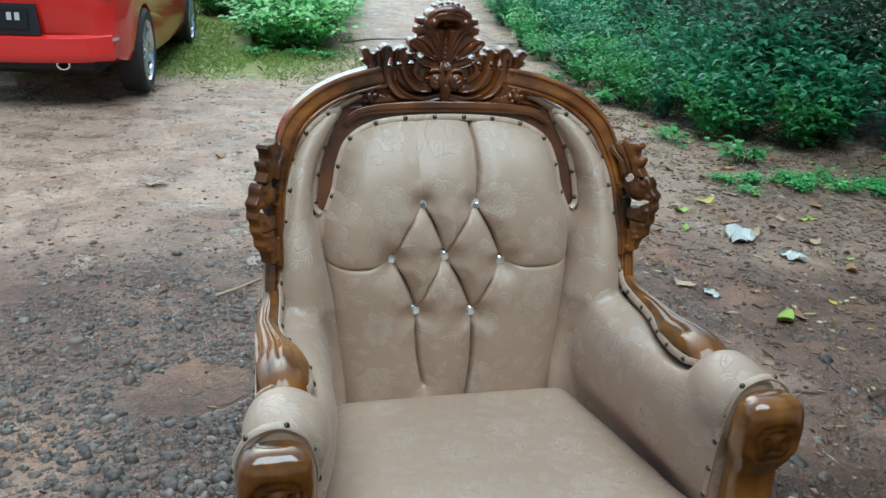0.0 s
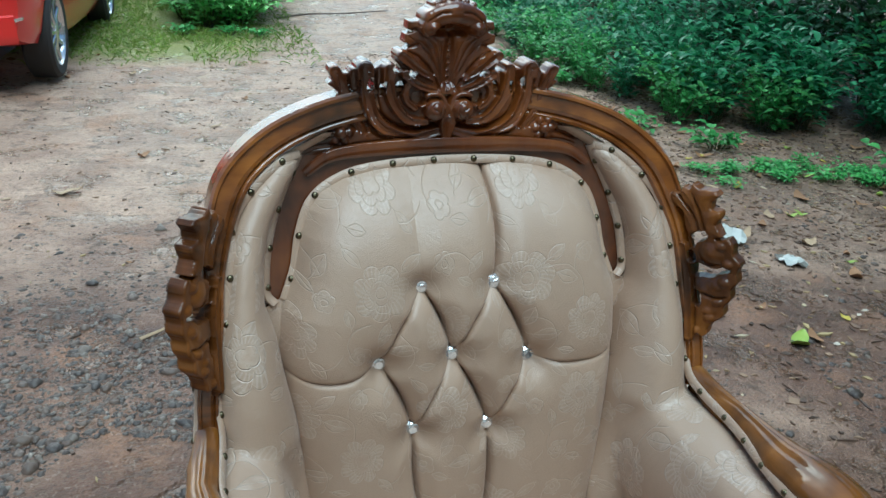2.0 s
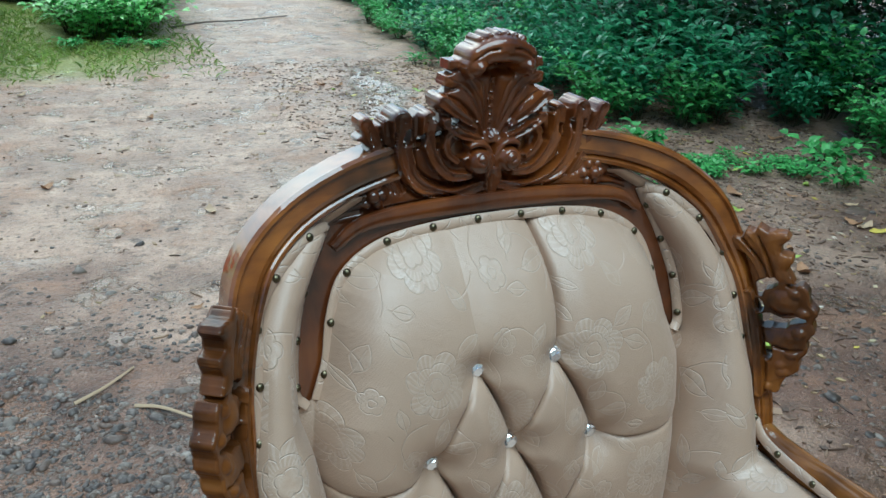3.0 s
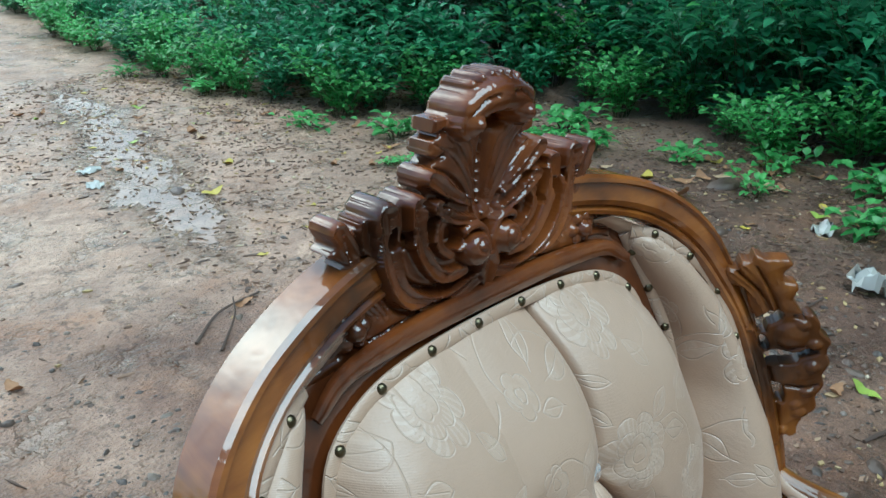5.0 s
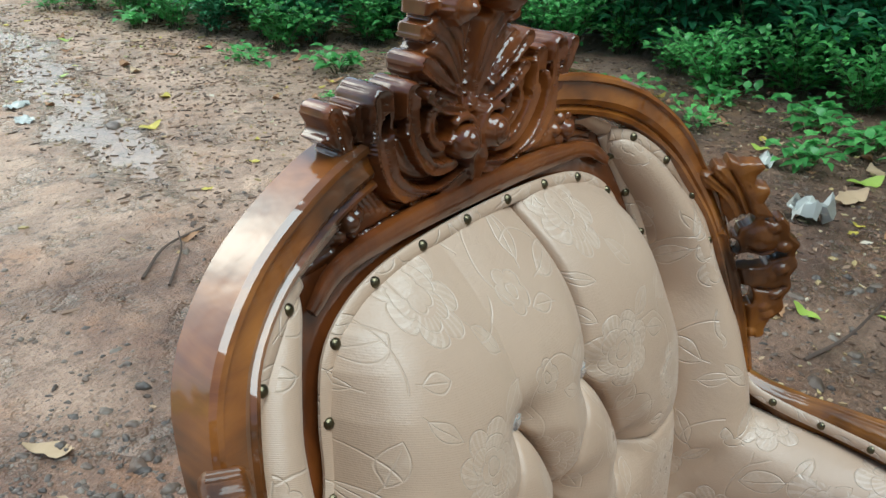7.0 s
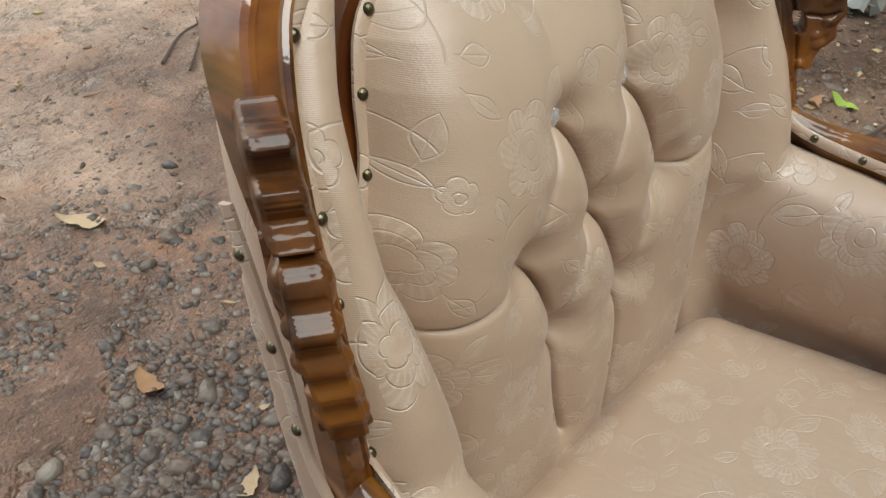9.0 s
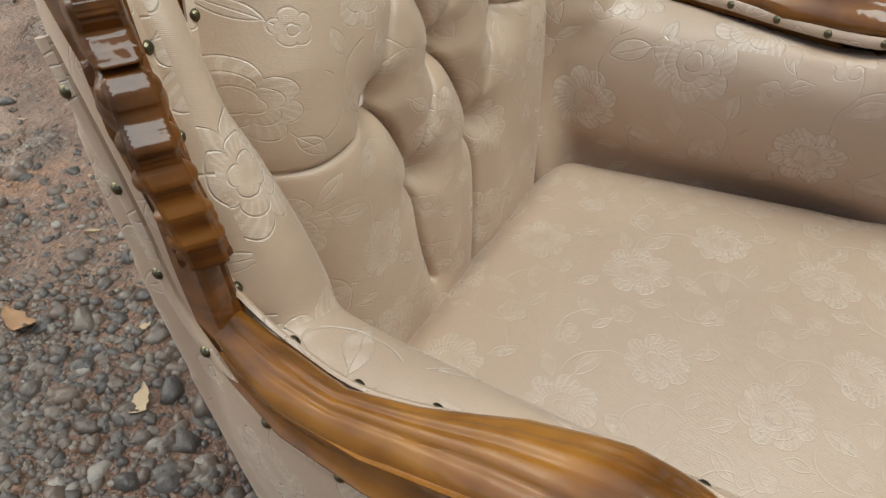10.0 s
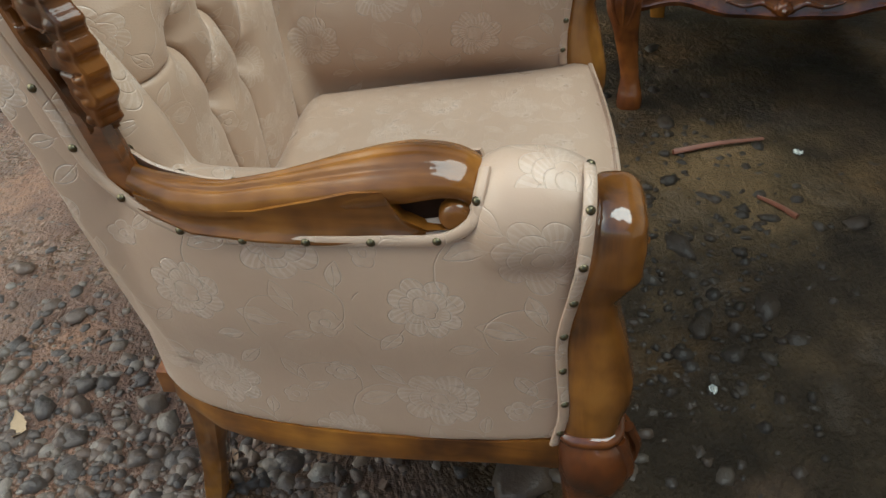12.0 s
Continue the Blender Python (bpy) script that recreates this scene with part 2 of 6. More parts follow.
def soil(name):
    """Trodden red-brown earth: tracks paled for sky sheen, tree shade by the bank, wet sheen in the hollows, moss by
    the verge, fine grit.
    """
    n = Nodes(name)
    p = n.coords(world_space=True)
    sep = n.add("SeparateXYZ")
    n.put(sep.inputs[0], n.add("NewGeometry").outputs["Position"])
    x, y = sep.outputs[0], sep.outputs[1]
    broad, mid, fine, grit = n.noise(p, 0.9, 4), n.noise(p, 5, 5, 0.6), n.noise(p, 28, 5, 0.65), n.noise(p, 110, 3)
    red = n.ramp(mid, (0.28, (0.057, 0.028, 0.017)), (0.5, (0.140, 0.073, 0.044)), (0.72, (0.245, 0.140, 0.090)))
    pale = n.ramp(n.math("MULTIPLY_ADD", mid, 0.5, n.math("MULTIPLY", fine, 0.5)), (0.3, (0.37, 0.232, 0.152)), (0.7, (0.69, 0.490, 0.350)))
    # the sky's sheen on the far ground is put into this paler colour
    track = n.math("MULTIPLY_ADD", y, 0.42, -0.62, clamp=True)
    col = n.mix(n.ramp(n.math("MULTIPLY_ADD", track, 0.46, broad), (0.50, 0.0), (0.72, 0.92)), red, pale)
    blotch = n.ramp(n.noise(p, 2.4, 5, 0.62, 0.7), (0.46, 0.0), (0.60, 0.45))
    col = n.mix(blotch, col, n.ramp(fine, (0.3, (0.125, 0.066, 0.043)), (0.7, (0.26, 0.150, 0.100))))
    rust = n.ramp(n.noise(p, 2.3, 5, 0.6), (0.53, 0.0), (0.68, 0.7))
    col = n.mix(rust, col, (0.36, 0.185, 0.095))
    col = n.mix(n.ramp(grit, (0.56, 0.0), (0.68, 0.5)), col, (0.075, 0.045, 0.034))
    col = n.mix(n.ramp(n.noise(p, 72, 3), (0.60, 0.0), (0.69, 0.32)), col, (0.46, 0.36, 0.28))
    fleck = n.math("MAXIMUM", n.ramp(n.noise(p, 42, 3, 0.6), (0.58, 0.0), (0.66, 0.6)), n.ramp(n.noise(p, 11, 4, 0.65), (0.57, 0.0), (0.66, 0.7)))
    col = n.mix(fleck, col, n.ramp(broad, (0.4, (0.060, 0.036, 0.024)), (0.6, (0.115, 0.070, 0.045))))
    # tree shade on the ground beside the bank, put into the soil colour
    tree_shade = n.math("MULTIPLY", n.math("ADD", n.math("MULTIPLY_ADD", x, 0.9, -1.25), n.math("SUBTRACT", mid, 0.5), clamp=True), n.math("MULTIPLY_ADD", y, -0.8, 3.4, clamp=True))
    col = n.mix(n.math("MULTIPLY", tree_shade, 0.35), col, n.ramp(fine, (0.3, (0.026, 0.017, 0.011)), (0.7, (0.085, 0.054, 0.034))))
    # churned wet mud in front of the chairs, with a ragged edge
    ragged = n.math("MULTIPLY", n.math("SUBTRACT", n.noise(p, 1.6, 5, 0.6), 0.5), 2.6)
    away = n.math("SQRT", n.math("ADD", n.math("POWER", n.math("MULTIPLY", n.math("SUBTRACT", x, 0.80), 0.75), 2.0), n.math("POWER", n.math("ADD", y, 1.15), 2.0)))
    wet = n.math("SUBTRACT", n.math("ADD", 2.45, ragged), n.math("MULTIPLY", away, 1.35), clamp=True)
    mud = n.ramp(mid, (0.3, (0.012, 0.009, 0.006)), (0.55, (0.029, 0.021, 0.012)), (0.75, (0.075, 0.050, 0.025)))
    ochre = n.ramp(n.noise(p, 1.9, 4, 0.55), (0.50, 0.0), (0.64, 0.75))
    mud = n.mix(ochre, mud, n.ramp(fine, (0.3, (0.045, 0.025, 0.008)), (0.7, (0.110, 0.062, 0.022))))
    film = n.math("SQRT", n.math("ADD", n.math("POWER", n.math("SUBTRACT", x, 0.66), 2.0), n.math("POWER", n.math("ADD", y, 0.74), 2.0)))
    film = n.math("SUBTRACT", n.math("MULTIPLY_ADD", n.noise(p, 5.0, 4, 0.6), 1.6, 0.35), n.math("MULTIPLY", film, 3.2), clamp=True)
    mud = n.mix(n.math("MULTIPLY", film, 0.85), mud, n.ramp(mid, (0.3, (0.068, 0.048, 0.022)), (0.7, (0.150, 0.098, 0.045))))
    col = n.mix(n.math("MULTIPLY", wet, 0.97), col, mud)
    # a wet run-off strip that winds down the yard
    bend = n.math("MULTIPLY_ADD", n.math("SUBTRACT", y, 3.0), 0.27, 1.15)
    bend = n.math("ADD", bend, n.math("MULTIPLY", n.math("SUBTRACT", n.noise(p, 1.4, 3), 0.5), 0.9))
    strip = n.math("SUBTRACT", 1.0, n.math("MULTIPLY", n.math("ABSOLUTE", n.math("SUBTRACT", x, bend)), 2.4), clamp=True)
    strip = n.math("MULTIPLY", strip, n.math("MULTIPLY_ADD", y, 0.8, -1.4, clamp=True))
    strip = n.math("MULTIPLY", strip, n.math("MULTIPLY_ADD", y, -0.8, 5.6, clamp=True))
    pool = n.ramp(n.math("MULTIPLY", strip, n.math("ADD", fine, 0.35)), (0.34, 0.0), (0.62, 1.0))
    spots = n.ramp(n.noise(p, 4.2, 5, 0.65), (0.52, 0.0), (0.61, 0.85))
    spots = n.math("MULTIPLY", spots, n.math("MULTIPLY_ADD", wet, -0.5, 0.8))
    shine = n.math("MAXIMUM", pool, spots, clamp=True)
    col = n.mix(n.math("MULTIPLY", spots, 0.5), col, (0.10, 0.07, 0.045))
    col = n.mix(n.math("MULTIPLY", pool, 0.5), col, (0.25, 0.19, 0.14))
    # moss and short grass along the far verge
    verge = n.math("MULTIPLY", n.math("MULTIPLY_ADD", y, 0.7, -3.9, clamp=True), n.math("MULTIPLY_ADD", x, -0.9, 0.9, clamp=True))
    moss = n.ramp(n.math("MULTIPLY", verge, n.math("ADD", mid, 0.45)), (0.25, 0.0), (0.65, 0.9))
    col = n.mix(moss, col, n.ramp(fine, (0.3, (0.15, 0.17, 0.025)), (0.7, (0.31, 0.32, 0.07))))
    damp = n.ramp(n.noise(p, 1.7, 5, 0.6), (0.40, 0.0), (0.62, 1.0))
    rough = n.math("SUBTRACT", n.math("MULTIPLY_ADD", damp, -0.22, 0.60), n.math("MULTIPLY", shine, 0.42))
    col = n.mix(n.math("MULTIPLY", damp, 0.22), col, n.mix(1.0, col, (0.62, 0.55, 0.5), "MULTIPLY"))
    h = n.math("ADD", n.math("MULTIPLY", mid, 1.2), n.math("MULTIPLY_ADD", fine, 0.75, n.math("MULTIPLY", grit, 0.42)))
    h = n.math("MULTIPLY", h, n.math("MULTIPLY_ADD", shine, -0.85, 1.0))
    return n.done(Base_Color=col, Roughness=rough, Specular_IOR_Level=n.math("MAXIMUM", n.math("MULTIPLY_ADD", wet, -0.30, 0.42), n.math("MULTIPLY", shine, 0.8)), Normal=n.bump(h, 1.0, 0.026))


WOOD = wood("varnished_wood", (0.046, 0.015, 0.002), (0.180, 0.056, 0.007), (0.318, 0.115, 0.016), (0.35, 0.35, 1.6))
ARM_WOOD = wood("arm_wood", (0.046, 0.015, 0.002), (0.182, 0.066, 0.008), (0.325, 0.135, 0.018), (1.0, 0.16, 1.0), 0.9, 0.34, 1.5)
POST_WOOD = wood("post_wood", (0.046, 0.015, 0.002), (0.182, 0.066, 0.008), (0.325, 0.135, 0.018), (1.0, 1.0, 0.16))
CARVED = wood("carved_wood", (0.030, 0.009, 0.002), (0.100, 0.026, 0.004), (0.215, 0.066, 0.010), (1.0, 1.0, 0.5), 1.0, 0.40, 1.6)
EAR_WOOD = wood("bracket_wood", (0.034, 0.011, 0.002), (0.132, 0.043, 0.006), (0.265, 0.098, 0.014), (1.0, 1.0, 0.4), 0.34, 0.7)
PANEL_WOOD = wood("red_stained_wood", (0.045, 0.012, 0.003), (0.120, 0.033, 0.006), (0.190, 0.058, 0.010), (1.0, 1.0, 0.25))
CLOTH_XZ = fabric("jacquard_back", (0, 2), 0.02, 1.15)
CLOTH_YZ = fabric("jacquard_side", None, 0.13, 1.5, 1.3)
CLOTH_XY = fabric("jacquard_seat", (0, 1), 0.07, 0.9)
BRASS = simple("aged_brass", (0.20, 0.165, 0.095), (0.06, 0.058, 0.040), 0.30, 1.0, 220, 0.6, 0.0015)
HOLLOW = simple("hollow_shade", (0.030, 0.014, 0.007), (0.016, 0.008, 0.005), 0.9, spec=0.1)
crystal = Nodes("crystal")
CRYSTAL = crystal.done(Base_Color=(0.93, 0.96, 1.0), Roughness=0.02, Metallic=0.75, Specular_IOR_Level=1.0, Coat_Weight=1.0)
SOIL = soil("trodden_earth")


# ---- mesh helpers ----
def mesh_of(name, verts, faces, material, smooth=True, sharp=42):
    me = bpy.data.meshes.new(name)
    me.from_pydata([tuple(v) for v in verts], [], faces)
    me.validate()
    bm = bmesh.new()
    bm.from_mesh(me)
    bmesh.ops.recalc_face_normals(bm, faces=bm.faces)
    bm.to_mesh(me)
    bm.free()
    me.materials.append(material)
    if smooth:
        me.polygons.foreach_set("use_smooth", [True] * len(me.polygons))
        me.set_sharp_from_angle(angle=radians(sharp))
    return me


def thing(name, label, category, m=None, group="", kind=""):
    ob = tagged(new(name), label, category, group, kind)
    if m is not None:
        ob.matrix_world = m
    return ob


def part(name, data, parent, label="", m=None):
    """Link a mesh as one part under a thing or a part; m is its pose in the parent."""
    ob = new(name, data)
    ob.parent = parent
    if m is not None:
        ob.matrix_basis = m
    if label:
        ob["label"] = label
    return ob


def spline(points, count):
    """Points evenly along a smooth curve through the given ones."""
    p = np.array(points, float)
    q = np.vstack([2 * p[0] - p[1], p, 2 * p[-1] - p[-2]])
    out = []
    for i in range(len(p) - 1):
        a, b, c, d = q[i:i + 4]
        for t in np.linspace(0, 1, 24, endpoint=False):
            out.append(0.5 * (2 * b + (c - a) * t + (2 * a - 5 * b + 4 * c - d) * t * t + (3 * b - a - 3 * c + d) * t ** 3))
    out = np.array(out + [p[-1]])
    run = np.concatenate([[0], np.cumsum(np.linalg.norm(np.diff(out, axis=0), axis=1))])
    want = np.linspace(0, run[-1], count)
    return np.stack([np.interp(want, run, out[:, k]) for k in range(p.shape[1])], axis=1)


def loft(rings, cap=True, closed=True):
    """Vertices and faces of a skin through rings of equal length."""
    n = len(rings[0])
    verts = [v for r in rings for v in r]
    faces = []
    for i in range(len(rings) - 1):
        for j in range(n if closed else n - 1):
            k = (j + 1) % n
            faces.append((i * n + j, i * n + k, (i + 1) * n + k, (i + 1) * n + j))
    if cap and closed:
        faces += [tuple(range(n)), tuple((len(rings) - 1) * n + j for j in range(n))]
    return verts, faces


def sweep(path, profile, depth_axis, scale=None, cap=True):
    """A profile of (across, out) pairs carried along a path; out points along depth_axis as far as it can (a vector or one per point)."""
    path = np.array(path, float)
    tang = np.gradient(path, axis=0)
    rings = []
    for i, (p, t) in enumerate(zip(path, tang)):
        t = t / np.linalg.norm(t)
        d = np.array(depth_axis[i] if np.ndim(depth_axis) == 2 else depth_axis, float)
        d = d - t * (d @ t)
        d /= np.linalg.norm(d)
        w = np.cross(t, d)
        s = 1.0 if scale is None else scale[i]
        rings.append([p + s * (a * w + b * d) for a, b in profile])
    return loft(rings, cap)


def oval(rx, ry, n=12, power=1.0):
    out = []
    for k in range(n):
        a = 2 * math.pi * k / n
        c, s = math.cos(a), math.sin(a)
        out.append((rx * math.copysign(abs(c) ** power, c), ry * math.copysign(abs(s) ** power, s)))
    return out


def joined(*pieces):
    verts, faces = [], []
    for v, f in pieces:
        k = len(verts)
        verts += list(v)
        faces += [tuple(i + k for i in face) for face in f]
    return verts, faces


def ball(centre, radii, rings=10, seg=16):
    out = []
    for i in range(rings + 1):
        a = math.pi * min(max(i / rings, 0.02), 0.98)
        out.append([(centre[0] + radii[0] * math.sin(a) * math.cos(2 * math.pi * j / seg),
                     centre[1] + radii[1] * math.sin(a) * math.sin(2 * math.pi * j / seg),
                     centre[2] + radii[2] * math.cos(a)) for j in range(seg)])
    return loft(out)


def flip(vf):
    """The mirror image across the middle of the chair."""
    return [(-v[0], v[1], v[2]) for v in vf[0]], [tuple(reversed(f)) for f in vf[1]]


def soften(ob, voxel, turns):
    r = ob.modifiers.new("blend", "REMESH")
    r.mode, r.voxel_size, r.use_smooth_shade = "VOXEL", voxel, True
    s = ob.modifiers.new("soft", "SMOOTH")
    s.factor, s.iterations = 0.5, turns


def polish(ob, turns):
    """Rub the sharp edges of a carving down."""
    s = ob.modifiers.new("rubbed", "SMOOTH")
    s.factor, s.iterations = 0.5, turns


def relief(strokes, box, step, depth, place, power=0.62, twin=False, flute=0.13):
    """A carved plate: rounded strokes of (points, start radius, end radius, lift) melt into one front; the gaps between them stay open.
    place(u, v, h) gives the point h in front of the plate's back plane; twin: carved alike on both faces."""
    u0, u1, v0, v1 = box
    nu, nv = int((u1 - u0) / step) + 1, int((v1 - v0) / step) + 1
    us, vs = u0 + step * np.arange(nu), v0 + step * np.arange(nv)
    top = np.full((nu, nv), -1.0)
    for pts, ra, rb, lift in strokes:
        line = spline(pts, 26) if len(pts) > 1 else np.array(pts, float)
        for k, (a, b) in enumerate(line):
            f = k / max(1, len(line) - 1)
            r = ra + (rb - ra) * f
            i0, i1 = max(0, int((a - r - u0) / step)), min(nu, int((a + r - u0) / step) + 2)
            j0, j1 = max(0, int((b - r - v0) / step)), min(nv, int((b + r - v0) / step) + 2)
            if i0 >= i1 or j0 >= j1:
                continue
            d2 = ((us[i0:i1, None] - a) ** 2 + (vs[None, j0:j1] - b) ** 2) / (r * r)
            h = np.where(d2 <= 1, lift + r * (0.55 * np.maximum(0, 1 - d2) ** power + 0.65 * np.maximum(0, 1 - np.sqrt(d2)) + flute * np.cos(9.4 * np.sqrt(d2))), -1)
            top[i0:i1, j0:j1] = np.maximum(top[i0:i1, j0:j1], h)
    solid = top > -0.5
    index, verts, faces = {}, [], []
    cells = solid[:-1, :-1] & solid[1:, :-1] & solid[:-1, 1:] & solid[1:, 1:]

    def vertex(i, j, front):
        key = (i, j, front)
        if key not in index:
            index[key] = len(verts)
            h = depth + top[i, j]
            verts.append(place(us[i], vs[j], h if front else -h if twin else 0.0))
        return index[key]

    for i, j in zip(*np.nonzero(cells)):
        ring = ((i, j), (i + 1, j), (i + 1, j + 1), (i, j + 1))
        faces.append(tuple(vertex(*p, True) for p in ring))
        faces.append(tuple(vertex(*p, False) for p in reversed(ring)))
        for (di, dj), (a, b) in (((-1, 0), (0, 3)), ((1, 0), (2, 1)), ((0, -1), (1, 0)), ((0, 1), (3, 2))):
            x, y = i + di, j + dj
            if not (0 <= x < nu - 1 and 0 <= y < nv - 1 and cells[x, y]):
                p, q = ring[a], ring[b]
                faces.append((vertex(*p, True), vertex(*q, True), vertex(*q, False), vertex(*p, False)))
    return verts, faces


# ---- the carved armchair ----
FRAME_Z = (0.30, 0.55, 0.65, 0.70, 0.76, 0.80, 0.87, 0.916, 0.977, 1.06)
FRAME_Y = (0.10, 0.105, 0.11, 0.122, 0.137, 0.152, 0.178, 0.205, 0.242, 0.258)


def eased(xs, ys, span=81):
    """A smooth curve through a short table."""
    x = np.linspace(xs[0], xs[-1], 1200)
    y = np.interp(x, xs, ys)
    for _ in range(3):
        y = np.convolve(np.pad(y, span // 2, mode="reflect", reflect_type="odd"), np.ones(span) / span, "valid")
    return lambda v: np.interp(v, x, y)


frame_y = eased(FRAME_Z, FRAME_Y)


def arch_y(z):
    """The frame's own line; its crown lies back behind the crest."""
    return frame_y(z) - 0.004 + float(np.interp(z, (0.98, 1.0, 1.02, 1.036, 1.046), (0.0, 0.006, 0.012, 0.022, 0.034)))


def board_y(z):
    """The reclined plane behind the padded back."""
    return 0.155 + (z - 0.6) * 0.285


BUTTONS = [(-0.064, 0.821), (0.039, 0.819), (-0.122, 0.716), (-0.018, 0.719), (0.096, 0.706), (-0.072, 0.609), (0.040, 0.602)]
PLEATS = [(0, 3, 1.0), (1, 4, 1.0), (0, 2, 0.35), (1, 3, 0.35), (2, 5, 1.0), (3, 6, 1.0), (3, 5, 0.35), (4, 6, 0.35)]
PAD_Z = (0.40, 0.52, 0.62, 0.72, 0.79, 0.805, 0.84, 0.885, 0.915, 0.935, 0.950, 0.960, 0.967)
PAD_W = (0.242, 0.250, 0.258, 0.264, 0.266, 0.240, 0.226, 0.216, 0.204, 0.188, 0.160, 0.118, 0.070)
PUFF_Z = (0.40, 0.52, 0.62, 0.72, 0.80, 0.87, 0.91, 0.94, 0.957, 0.967)
PUFF_Y = (0.108, 0.112, 0.117, 0.124, 0.134, 0.156, 0.180, 0.212, 0.236, 0.254)


puff_y = eased(PUFF_Z, PUFF_Y)
FALL_W = (0.236, 0.243, 0.248, 0.250, 0.244, 0.238, 0.226, 0.216, 0.204, 0.188, 0.160, 0.118, 0.070)


def pad_y(u, v):
    """Depth of the tufted back at places across and up."""
    u, v = np.asarray(u, float), np.asarray(v, float)
    s = np.minimum(1.0, np.abs(u) / np.interp(v, PAD_Z, FALL_W))
    y = puff_y(v)
    rim = board_y(v) - 0.004
    rim = rim + (y + 0.075 - rim) * np.interp(v, (0.74, 0.82), (1.0, 0.0))
    y = y + (rim - y) * s ** 10
    lines = [(BUTTONS[a], BUTTONS[b], k, 1, 1) for a, b, k in PLEATS]
    lines += [(BUTTONS[0], (-0.066, 0.965), 0.40, 0, 0.1), (BUTTONS[1], (0.040, 0.965), 1.0, 0, 1), (BUTTONS[5], (-0.056, 0.46), 1.1, 0, 1), (BUTTONS[6], (0.030, 0.41), 1.1, 0, 1),
              (BUTTONS[2], (-0.25, 0.706), 0.34, 0, 0.9), (BUTTONS[4], (0.25, 0.706), 0.34, 0, 0.9)]
    cut, slit = np.zeros_like(y), np.zeros_like(y)
    for (ax, az), (bx, bz), k, full, tight in lines:
        long = math.hypot(bx - ax, bz - az)
        t = np.clip(((u - ax) * (bx - ax) + (v - az) * (bz - az)) / long ** 2, 0, 1)
        # the fold swings out a little between its ends
        bow = 0.006 * np.sin(math.pi * t) * (1 if bx > ax else -1) * (1 if full else -1)
        px, pz = ax + t * (bx - ax) - bow * (bz - az) / long, az + t * (bz - az) + bow * (bx - ax) / long
        d = np.hypot(u - px, v - pz)
        fade = 1.0 if full else 1.0 - 0.5 * t
        cut = cut + (k * fade * 0.017 * np.exp(-(d / 0.021) ** 2)) ** 4
        slit = np.maximum(slit, tight * k * fade * 0.038 * np.exp(-d / 0.0022))
    dent = np.zeros_like(y)
    for a, b in BUTTONS:
        dent = dent + ((0.038 if b < 0.8 else 0.028) * np.exp(-(np.hypot(u - a, v - b) / 0.026) ** 1.5)) ** 4
    return y + (cut + dent) ** 0.25 + slit * (1.0 - 0.6 * np.minimum(1.0, dent ** 0.25 / 0.02))


def back_pad():
    rows, cols = 400, 360
    v = 0.40 + (0.967 - 0.40) * (1 - (1 - np.linspace(0, 1, rows + 1)) ** 1.15)
    g = 2 * np.linspace(0, 1, cols + 1) - 1
    u = np.interp(v, PAD_Z, PAD_W)[:, None] * (0.25 * np.sin(math.pi / 2 * g) + 0.75 * g)[None, :]
    v = np.repeat(v[:, None], cols + 1, axis=1)
    return loft(np.stack([u, pad_y(u, v), v], axis=2).tolist(), cap=False, closed=False)


